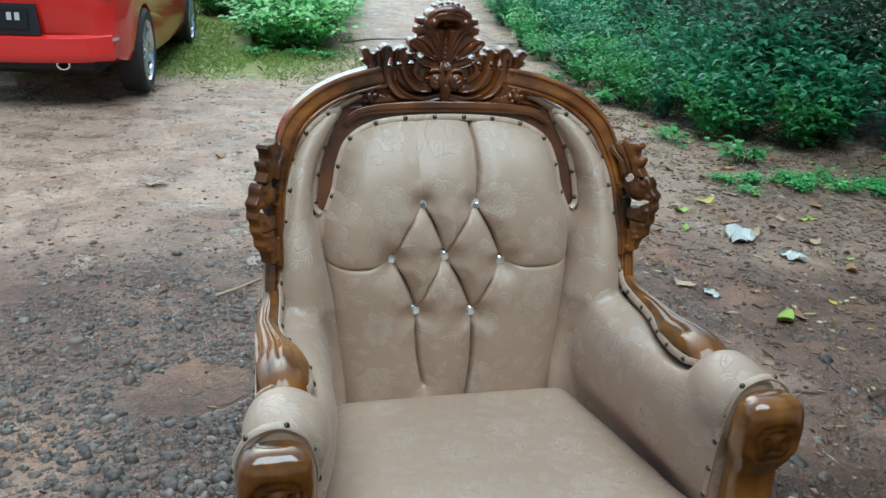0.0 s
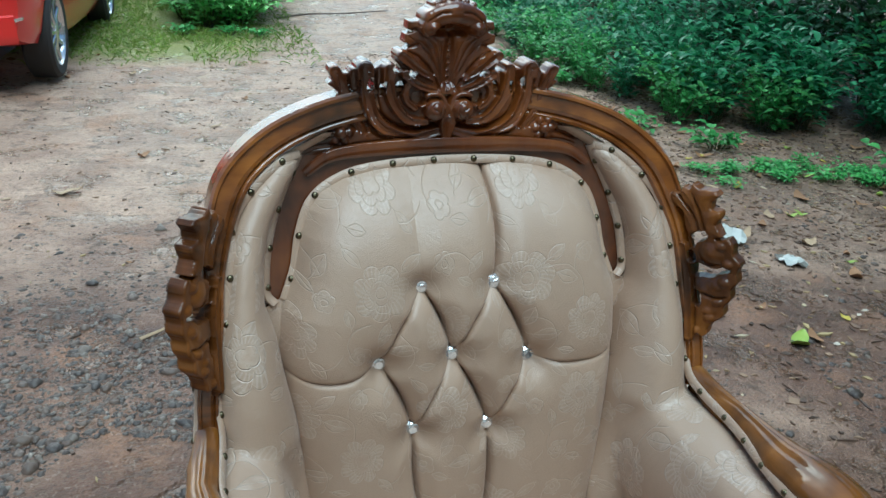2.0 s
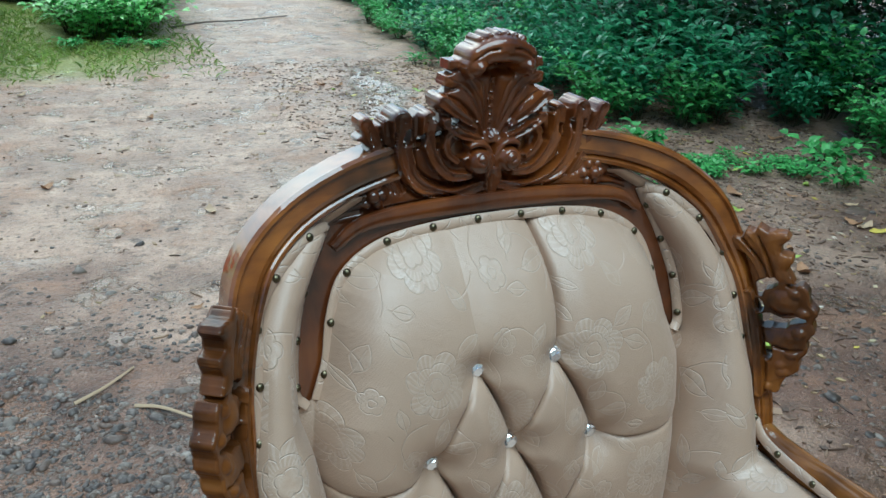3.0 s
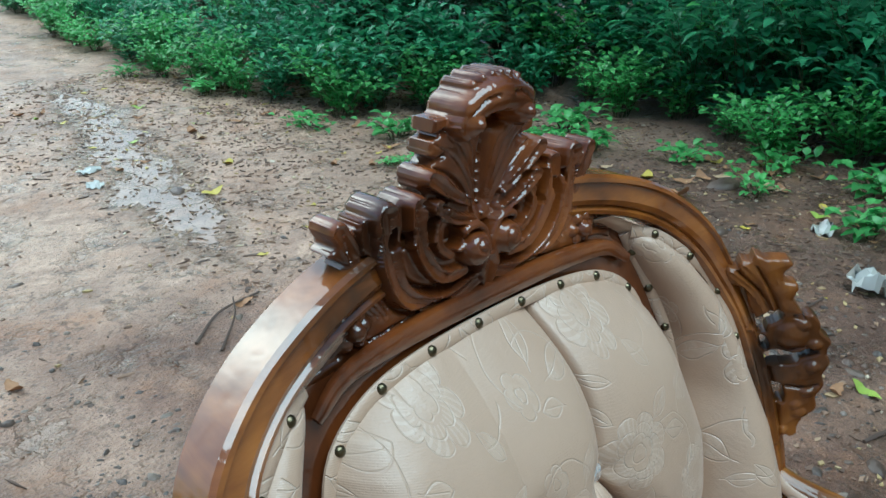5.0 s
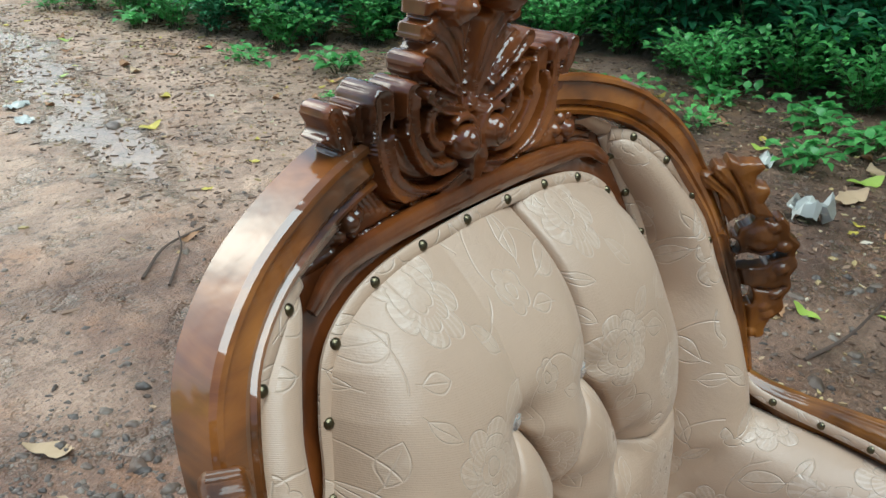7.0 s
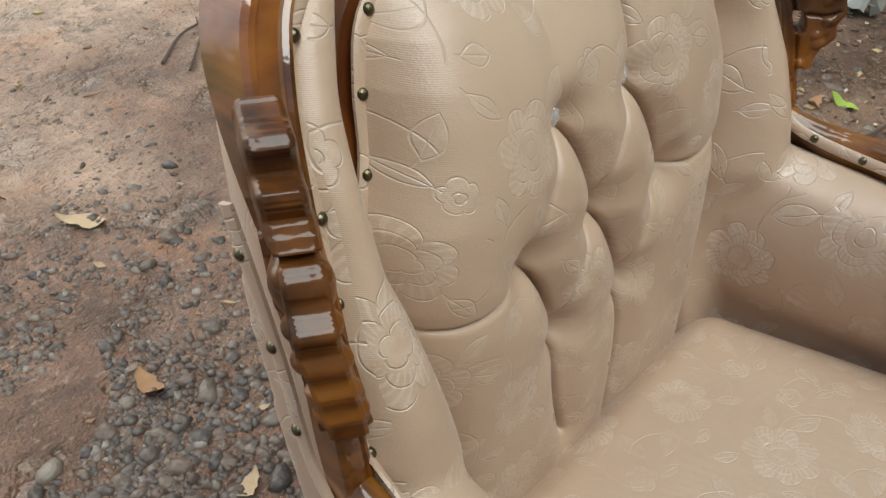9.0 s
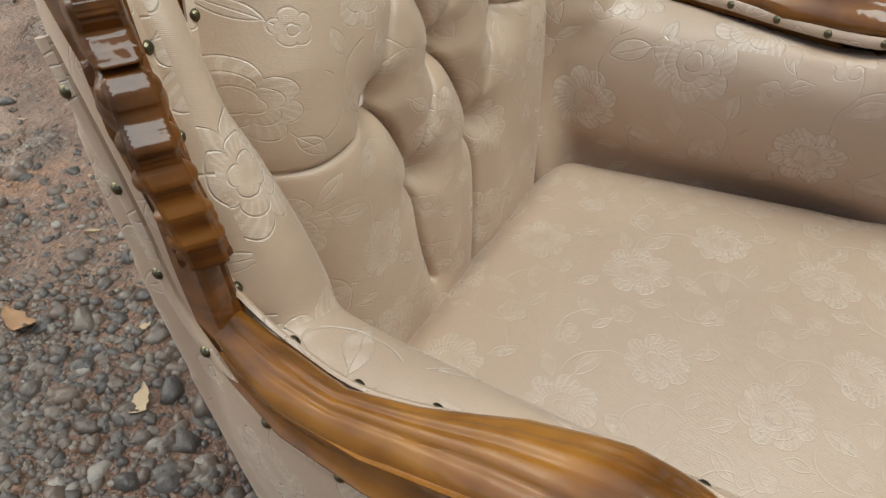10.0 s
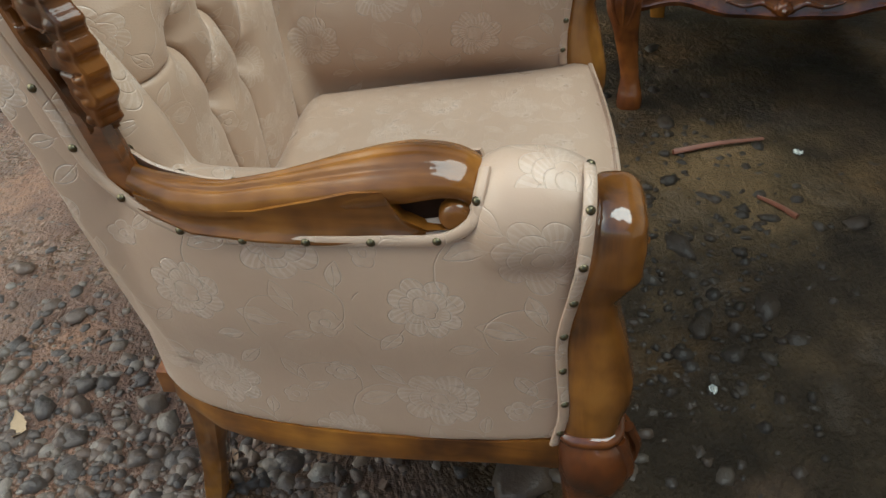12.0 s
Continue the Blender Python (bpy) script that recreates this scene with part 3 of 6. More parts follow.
def carve(shapes, strokes, grooves, holes, box, step, depth, place, twin=False):
    """A carved plate cut from outlines (points, lift, edge rounding), with rounded strokes laid on it, lines cut into it and holes through it.
    place(u, v, h) gives the point h in front of the plate's back plane (or of its middle plane, if carved on both faces)."""
    u0, u1, v0, v1 = box
    us, vs = np.arange(u0, u1, step), np.arange(v0, v1, step)
    nu, nv = len(us), len(vs)
    U, V = np.meshgrid(us, vs, indexing="ij")
    phi, top = np.full((nu, nv), -1.0), np.full((nu, nv), 0.0)
    for pts, lift, edge in shapes:
        p = np.array(pts, float)
        q = np.roll(p, -1, axis=0)
        far, odd = np.full((nu, nv), 9.0), np.zeros((nu, nv), bool)
        for (ax, ay), (bx, by) in zip(p, q):
            t = np.clip(((U - ax) * (bx - ax) + (V - ay) * (by - ay)) / ((bx - ax) ** 2 + (by - ay) ** 2), 0, 1)
            far = np.minimum(far, np.hypot(U - ax - t * (bx - ax), V - ay - t * (by - ay)))
            if ay != by:
                odd ^= ((ay > V) != (by > V)) & (U < ax + (V - ay) * (bx - ax) / (by - ay))
        d = np.where(odd, far, -far)
        phi = np.maximum(phi, d)
        top = np.maximum(top, np.where(d > -step, lift - edge * np.exp(-np.maximum(d, 0) / 0.0022) + 0.12 * np.clip(d, 0, 0.02), 0.0))
    for pts, ra, rb, lift in strokes:
        line = spline(pts, 70) if len(pts) > 1 else np.array(pts, float)
        near, size = np.full((nu, nv), 9.0), np.full((nu, nv), ra)
        for k, (x, y) in enumerate(line):
            r = ra + (rb - ra) * k / max(1, len(line) - 1)
            e = np.hypot(U - x, V - y) / r
            size = np.where(e < near, r, size)
            near = np.minimum(near, e)
        phi = np.maximum(phi, (1.0 - near) * size)
        round_ = np.sqrt(np.maximum(0.0, 1.0 - near * near))
        if len(pts) > 1 and ra > 0.0040:
            # a hollow gouged between two raised edges
            shape = np.where(near < 0.78, 0.42 + 0.55 * (near / 0.78) ** 2 + 0.05 * np.cos(near * 16.0), 0.92 * np.sqrt(np.maximum(0.0, 1.0 - ((near - 0.78) / 0.22) ** 2)))
        else:
            shape = round_
        top = np.maximum(top, np.where(near < 1.0, lift + 0.85 * size * shape, 0.0))
    for pts, width, cut in grooves:
        d = np.full((nu, nv), 9.0)
        for k, (x, y) in enumerate(spline(pts, 40)):
            d = np.minimum(d, np.hypot(U - x, V - y) * (1.0 + 1.2 * (k / 39) ** 3))
        top -= cut * np.exp(-(d / width) ** 2)
    for (x, y), a, b, tilt in holes:
        c, s_ = math.cos(radians(tilt)), math.sin(radians(tilt))
        e = np.hypot(((U - x) * c + (V - y) * s_) / a, ((V - y) * c - (U - x) * s_) / b)
        phi = np.minimum(phi, (e - 1.0) * min(a, b))
    top = np.maximum(top, -0.6 * depth)
    # the outline's points slide onto the true outline
    gu, gv = np.gradient(phi, step)
    size = np.maximum(0.4, np.hypot(gu, gv))
    slide = np.where((phi < 0.55 * step), np.clip(-phi, -step, 1.2 * step), 0.0)
    PU, PV = U + slide * gu / size, V + slide * gv / size
    cells = (np.minimum.reduce([phi[:-1, :-1], phi[1:, :-1], phi[:-1, 1:], phi[1:, 1:]]) > -0.75 * step)
    index, verts, faces = {}, [], []

    def vertex(i, j, front):
        key = (i, j, front)
        if key not in index:
            index[key] = len(verts)
            h = depth + top[i, j]
            verts.append(place(PU[i, j], PV[i, j], h if front else -h if twin else 0.0))
        return index[key]

    for i, j in zip(*np.nonzero(cells)):
        ring = ((i, j), (i + 1, j), (i + 1, j + 1), (i, j + 1))
        faces.append(tuple(vertex(*p, True) for p in ring))
        faces.append(tuple(vertex(*p, False) for p in reversed(ring)))
        for (di, dj), (p, q) in (((-1, 0), (0, 3)), ((1, 0), (2, 1)), ((0, -1), (1, 0)), ((0, 1), (3, 2))):
            x, y = i + di, j + dj
            if not (0 <= x < nu - 1 and 0 <= y < nv - 1 and cells[x, y]):
                p, q = ring[p], ring[q]
                faces.append((vertex(*p, True), vertex(*q, True), vertex(*q, False), vertex(*p, False)))
    return verts, faces


def both_ways(items):
    """Mirror the right-hand half of a carving."""
    out = []
    for first_, *rest in items:
        if isinstance(first_, list):
            out += [(first_, *rest), ([(-a, b) for a, b in first_], *rest)]
        else:
            out += [(first_, *rest), ((-first_[0], first_[1]), *rest[:2], -rest[2])]
    return out


def crest_plan():
    shapes = [
        # middle finial with three teeth a side
        ([(-0.001, 1.194), (0.014, 1.190), (0.030, 1.181), (0.041, 1.166), (0.047, 1.161), (0.059, 1.161), (0.060, 1.150), (0.050, 1.146), (0.062, 1.143), (0.063, 1.131), (0.053, 1.127), (0.060, 1.121), (0.073, 1.120),
          (0.074, 1.106), (0.067, 1.098), (0.066, 1.088), (0.056, 1.078), (0.036, 1.066), (-0.001, 1.056)], 0.000, 0.003),
        # inner side leaf
        ([(0.004, 0.990), (0.060, 0.994), (0.094, 1.006), (0.116, 1.036), (0.121, 1.060), (0.129, 1.076), (0.118, 1.084), (0.121, 1.107), (0.108, 1.100), (0.100, 1.094), (0.092, 1.102), (0.078, 1.104), (0.076, 1.092), (0.064, 1.088), (0.052, 1.070), (0.030, 1.060), (0.004, 1.050)], -0.002, 0.003),
        # outer side leaf
        ([(0.085, 0.996), (0.130, 1.004), (0.148, 1.018), (0.141, 1.036), (0.156, 1.050), (0.148, 1.062), (0.163, 1.074), (0.152, 1.082), (0.162, 1.098), (0.146, 1.090), (0.136, 1.088), (0.132, 1.097), (0.123, 1.088), (0.122, 1.070), (0.116, 1.045), (0.100, 1.015)], -0.007, 0.003),
        # low band that runs out along the rail
        ([(-0.001, 0.982), (0.070, 0.984), (0.140, 0.978), (0.168, 0.980), (0.204, 0.972), (0.198, 0.986), (0.207, 0.992), (0.190, 1.000), (0.176, 1.012), (0.150, 1.024), (0.080, 1.020), (-0.001, 1.016)], -0.012, 0.004),
    ]
    strokes = [
        # curled ends of the rolled top
        ([(0.030, 1.154)], 0.0115, 0.0115, 0.012), ([(0.030, 1.154)], 0.0055, 0.0055, 0.020), ([(0.016, 1.160), (0.024, 1.169), (0.038, 1.164), (0.043, 1.152), (0.036, 1.142)], 0.0036, 0.0030, 0.012),
        # paired volutes over a pendant leaf
        ([(0.0195, 1.039)], 0.0150, 0.0150, 0.010), ([(0.008, 1.022), (0.003, 1.040), (0.012, 1.058), (0.030, 1.058), (0.038, 1.044)], 0.0038, 0.0038, 0.009),
        ([(0.000, 1.020), (0.000, 1.000), (0.000, 0.984)], 0.012, 0.003, 0.003),
        # swept blades of the inner leaf
        ([(0.010, 1.008), (0.050, 1.000), (0.088, 1.014), (0.109, 1.046), (0.115, 1.096)], 0.0065, 0.0125, 0.002), ([(0.030, 1.021), (0.056, 1.025), (0.074, 1.045), (0.083, 1.070), (0.083, 1.096)], 0.0052, 0.0095, 0.005),
        ([(0.046, 1.040), (0.058, 1.051), (0.060, 1.067), (0.052, 1.080)], 0.0042, 0.0055, 0.006),
        # the outer leaf's bent rib and its turned tip
        ([(0.104, 1.004), (0.126, 1.032), (0.138, 1.062), (0.153, 1.092)], 0.0058, 0.0085, -0.004), ([(0.120, 1.040), (0.127, 1.066), (0.129, 1.090)], 0.0042, 0.0060, -0.003),
        # two small leaves that turn forward on each flank of the finial
        ([(0.022, 1.082), (0.044, 1.096), (0.066, 1.114)], 0.0044, 0.0085, 0.004), ([(0.018, 1.064), (0.042, 1.073), (0.061, 1.088)], 0.0042, 0.0072, 0.006),
        # rosette and the end leaves
        ([(0.146, 1.008)], 0.0075, 0.0075, 0.006), ([(0.196, 0.983), (0.176, 0.990), (0.156, 1.000)], 0.004, 0.006, -0.004), ([(0.196, 0.993), (0.180, 1.002), (0.164, 1.008)], 0.004, 0.005, -0.006),
        ([(0.030, 0.988), (0.080, 0.988), (0.126, 0.990)], 0.004, 0.005, -0.006),
    ]
    strokes += [([(0.146 + 0.012 * math.cos(k * 1.05), 1.008 + 0.012 * math.sin(k * 1.05))], 0.0058, 0.0058, 0.000) for k in range(6)]
    roll = [([(x, 1.174 - 9.0 * x * x)], 0.0165 - 0.09 * abs(x), 0.0165 - 0.09 * abs(x), 0.007) for x in np.linspace(-0.030, 0.030, 15)]
    beads = [([(0.0, 1.064 + 0.0092 * k)], 0.0017, 0.0017, 0.002) for k in range(9)]
    beads += [([(x, 1.191 - 9.0 * x * x)], 0.0046, 0.0046, 0.004) for x in (-0.026, -0.0156, -0.0052, 0.0052, 0.0156, 0.026)]
    grooves = [
        ([(0.016, 1.0165), (0.056, 1.012), (0.090, 1.030), (0.098, 1.060), (0.099, 1.094)], 0.0024, 0.009), ([(0.044, 0.996), (0.094, 1.005), (0.118, 1.038), (0.122, 1.080)], 0.0028, 0.010),
        ([(0.050, 1.000), (0.090, 1.018), (0.106, 1.048), (0.110, 1.096)], 0.0010, 0.003), ([(0.064, 1.002), (0.096, 1.016), (0.113, 1.046), (0.119, 1.094)], 0.0010, 0.003),
        ([(0.050, 1.024), (0.070, 1.042), (0.080, 1.068), (0.086, 1.098)], 0.0010, 0.003), ([(0.112, 1.006), (0.134, 1.036), (0.144, 1.062), (0.150, 1.088)], 0.0012, 0.004),
        ([(0.118, 1.008), (0.138, 1.034), (0.148, 1.056), (0.160, 1.074)], 0.0014, 0.004), ([(0.124, 1.010), (0.138, 1.026), (0.154, 1.050)], 0.0014, 0.004), ([(0.108, 1.010), (0.126, 1.040), (0.133, 1.066), (0.138, 1.090)], 0.0020, 0.007),
        # fan of fine cuts that spread from the foot of the finial to its teeth
        ([(0.008, 1.072), (0.014, 1.100), (0.026, 1.128), (0.050, 1.152)], 0.0014, 0.0030), ([(0.009, 1.070), (0.018, 1.096), (0.034, 1.122), (0.058, 1.140)], 0.0014, 0.0035),
        ([(0.006, 1.074), (0.010, 1.104), (0.016, 1.130), (0.030, 1.144)], 0.0012, 0.0025), ([(0.012, 1.066), (0.026, 1.092), (0.044, 1.112), (0.066, 1.122)], 0.0018, 0.0050),
        ([(0.030, 1.084), (0.046, 1.094), (0.064, 1.110)], 0.0009, 0.0025), ([(0.024, 1.065), (0.042, 1.072), (0.058, 1.084)], 0.0009, 0.0025),
        ([(0.046, 1.150), (0.054, 1.148), (0.062, 1.147)], 0.0024, 0.004), ([(0.046, 1.128), (0.054, 1.126), (0.064, 1.126)], 0.0024, 0.004),
        ([(-0.020, 1.147), (0.0, 1.149), (0.020, 1.147)], 0.0065, 0.008), ([(0.0, 1.075), (0.0, 1.110), (0.0, 1.145)], 0.0085, 0.004), ([(0.010, 1.176), (0.022, 1.174), (0.036, 1.164)], 0.0016, 0.004),
        ([(0.012, 0.992), (0.080, 0.995), (0.130, 0.992)], 0.0022, 0.006), ([(0.160, 0.990), (0.180, 0.988), (0.200, 0.980)], 0.0020, 0.006), ([(0.165, 1.003), (0.182, 0.997), (0.200, 0.991)], 0.0020, 0.006),
        ([(0.0195, 1.039), (0.025, 1.043), (0.019, 1.049), (0.012, 1.042), (0.016, 1.030), (0.028, 1.032)], 0.0012, 0.003),
    ]
    holes = [((0.041, 1.054), 0.0085, 0.0095, -20), ((0.050, 1.0885), 0.0070, 0.0045, 20), ((0.0680, 1.066), 0.0050, 0.0125, 14), ((0.0900, 1.068), 0.0034, 0.0130, 12), ((0.1070, 1.074), 0.0036, 0.0130, 10),
             ((0.128, 1.056), 0.0030, 0.0120, -10), ((0.074, 1.096), 0.0045, 0.0045, 0), ((0.175, 1.006), 0.0075, 0.0030, -28), ((0.160, 1.022), 0.0040, 0.0030, 0)]
    return both_ways(shapes), both_ways(strokes) + roll + beads, both_ways(grooves), both_ways(holes)


def bracket_plan():
    """The scalloped side bracket: out from the frame, and height."""
    shapes = [([(-0.006, 0.700), (0.010, 0.700), (0.012, 0.760), (0.010, 0.840), (0.010, 0.862), (-0.006, 0.866)], 0.0, 0.002),
              ([(-0.006, 0.934), (0.006, 0.930), (0.014, 0.936), (0.022, 0.932), (0.030, 0.943), (0.037, 0.937), (0.045, 0.947), (0.052, 0.938), (0.072, 0.934), (0.073, 0.927), (0.061, 0.919), (0.056, 0.909),
                (0.068, 0.904), (0.066, 0.896), (0.057, 0.886), (0.061, 0.868), (0.018, 0.862), (0.015, 0.885), (0.019, 0.908), (0.004, 0.917), (-0.006, 0.914)], 0.001, 0.003),
              ([(0.004, 0.846), (0.024, 0.852), (0.026, 0.828), (0.004, 0.822)], 0.000, 0.002),
              ([(-0.004, 0.806), (0.026, 0.806), (0.062, 0.814), (0.066, 0.798), (0.056, 0.780), (0.050, 0.768), (0.049, 0.752), (0.038, 0.736), (0.022, 0.724), (0.010, 0.704), (-0.004, 0.706)], 0.000, 0.003)]
    strokes = [([(0.043, 0.843)], 0.0235, 0.0235, -0.014), ([(0.043, 0.843)], 0.011, 0.011, -0.003), ([(0.031, 0.754)], 0.0155, 0.0155, -0.010), ([(0.031, 0.754)], 0.007, 0.007, -0.001), ([(0.044, 0.792)], 0.013, 0.013, -0.008),
               ([(0.030, 0.874), (0.026, 0.900), (0.014, 0.928)], 0.005, 0.004, 0.000), ([(0.036, 0.876), (0.036, 0.904), (0.028, 0.934)], 0.005, 0.004, 0.000), ([(0.042, 0.878), (0.046, 0.902), (0.050, 0.924)], 0.005, 0.004, -0.001),
               ([(0.006, 0.855), (0.006, 0.80), (0.006, 0.71)], 0.006, 0.006, 0.001)]
    lobes = ((0.061, 0.854, 0.0125), (0.066, 0.827, 0.0125), (0.058, 0.799, 0.0135), (0.048, 0.769, 0.0125), (0.037, 0.743, 0.0130), (0.018, 0.721, 0.0120))
    zc, xo = [z for _, z, _ in reversed(lobes)], [x + r for x, _, r in reversed(lobes)]
    rim = []
    for z in np.linspace(0.712, 0.866, 66):
        rim.append((float(np.interp(z, zc, xo)) - 0.0034 * (1 - math.cos(2 * math.pi * (z - 0.882) / 0.0272)) / 1.6, float(z)))
    shapes.append((rim + [(x - 0.009, z) for x, z in reversed(rim[::4])], 0.000, 0.005))
    strokes += [([(x - 0.004, z)], r * 0.62, r * 0.62, -0.002) for x, z, r in lobes]
    grooves = [([(0.033, 0.872), (0.031, 0.902), (0.021, 0.930)], 0.0022, 0.006), ([(0.040, 0.874), (0.041, 0.902), (0.040, 0.932)], 0.0022, 0.006), ([(0.028, 0.832), (0.036, 0.824), (0.054, 0.826)], 0.0018, 0.004),
               ([(0.012, 0.806), (0.014, 0.760), (0.012, 0.716)], 0.0024, 0.006), ([(0.026, 0.780), (0.044, 0.774), (0.056, 0.776)], 0.002, 0.005)]
    holes = [((0.030, 0.868), 0.0150, 0.0075, 20), ((0.029, 0.814), 0.0165, 0.0085, -14), ((0.015, 0.838), 0.0050, 0.0110, 0), ((0.017, 0.772), 0.0060, 0.0150, 0)]
    return shapes, strokes, grooves, holes


def nail_mesh():
    prof = ((0.0049, 0.0), (0.0046, 0.0012), (0.0034, 0.0026), (0.0018, 0.0033), (0.0004, 0.0035))
    rings = [[(r * math.cos(2 * math.pi * k / 10), -h, r * math.sin(2 * math.pi * k / 10)) for k in range(10)] for r, h in prof]
    return mesh_of("nail", *loft(rings), BRASS)


def button_mesh():
    """A faceted glass stud on a metal seat."""
    rings = [[(r * math.cos(2 * math.pi * (k + o) / 8), -h, r * math.sin(2 * math.pi * (k + o) / 8)) for k in range(8)]
             for r, h, o in ((0.0108, -0.012, 0), (0.0126, 0.003, 0.5), (0.0100, 0.0082, 0), (0.0058, 0.0106, 0.5))]
    return mesh_of("button", *loft(rings), CRYSTAL, smooth=False)


def side_line(which):
    """Seams on the right-hand half of the chair, each with the way that its nails face."""
    if which == "wing":
        return [(0.212, 0.256, 0.985), (0.240, 0.240, 0.977), (0.280, 0.220, 0.945), (0.302, 0.203, 0.916), (0.309, 0.178, 0.870), (0.318, 0.152, 0.800),
                (0.330, 0.135, 0.755), (0.334, 0.120, 0.704), (0.332, 0.098, 0.676), (0.335, 0.060, 0.664), (0.338, 0.010, 0.658), (0.330, -0.040, 0.660), (0.314, -0.100, 0.664), (0.303, -0.160, 0.668), (0.302, -0.210, 0.672), (0.310, -0.240, 0.678)]
    if which == "wing_inner":
        return [(0.210, 0.262, 0.982), (0.238, 0.250, 0.925), (0.256, 0.230, 0.870), (0.262, 0.213, 0.812), (0.252, 0.206, 0.795)]
    if which == "outside":
        return [(0.352, 0.206, 0.87), (0.355, 0.180, 0.80), (0.358, 0.162, 0.75), (0.361, 0.144, 0.69), (0.367, 0.106, 0.648), (0.374, 0.059, 0.624), (0.379, -0.006, 0.618),
                (0.383, -0.140, 0.622), (0.386, -0.204, 0.628), (0.388, -0.234, 0.650), (0.380, -0.242, 0.680), (0.360, -0.246, 0.694)]
    return [(0.386, -0.318, 0.325), (0.392, -0.327, 0.39), (0.396, -0.322, 0.50), (0.408, -0.333, 0.59), (0.416, -0.338, 0.645), (0.400, -0.342, 0.693), (0.360, -0.343, 0.712),
            (0.322, -0.342, 0.693), (0.306, -0.340, 0.645), (0.306, -0.333, 0.59), (0.309, -0.324, 0.50), (0.312, -0.326, 0.46)]


NORMALS = {"wing": lambda p: (-0.35, -1, 0.25) if p[2] > 0.69 else (-1, -0.3, 0.35), "wing_inner": lambda p: (-0.75, -0.7, 0.1),
           "outside": lambda p: (1, 0.05, 0.05) if p[1] > -0.23 else (0.75, 0.55, 0.35), "front": lambda p: (p[0] - 0.36, -0.012, max(-0.005, p[2] - 0.655))}


def nailed_strip(parent, pts, normal, spacing, sign=1):
    """A folded band of cloth along a seam, with a row of domed nails."""
    p = [(sign * a, b, c) for a, b, c in pts]
    line = spline(p, 70)
    axes = []
    for q in line:
        nx, ny, nz = normal((sign * q[0], q[1], q[2]))
        axes.append(Vector((sign * nx, ny, nz)).normalized())
    prof = [(-0.0062, -0.002), (-0.0062, 0.0008), (-0.004, 0.0024), (0.0, 0.0028), (0.004, 0.0024), (0.0062, 0.0008), (0.0062, -0.002)]
    strip = part("nail_strip", mesh_of("nail_strip", *sweep(line, prof, np.array(axes)), CLOTH_YZ), parent)
    run = np.concatenate([[0], np.cumsum(np.linalg.norm(np.diff(line, axis=0), axis=1))])
    count = max(2, int(run[-1] / spacing))
    for k in range(count):
        s = run[-1] * (k + 0.5) / count
        i = int(np.searchsorted(run, s))
        q = Vector([float(np.interp(s, run, line[:, c])) for c in range(3)]) + axes[min(i, 69)] * 0.0022
        turn = Vector((0, -1, 0)).rotation_difference(axes[min(i, 69)]).to_matrix().to_4x4()
        part("nail", NAIL, strip, m=Matrix.Translation(q) @ turn)


def sink(z, side):
    """The hand-made arms end a little low, one of them more than the other."""
    return z - (0.004 if side > 0 else 0.021) * min(1.0, max(0.0, (z - 0.56) / 0.09))


NAIL, BUTTON = nail_mesh(), button_mesh()


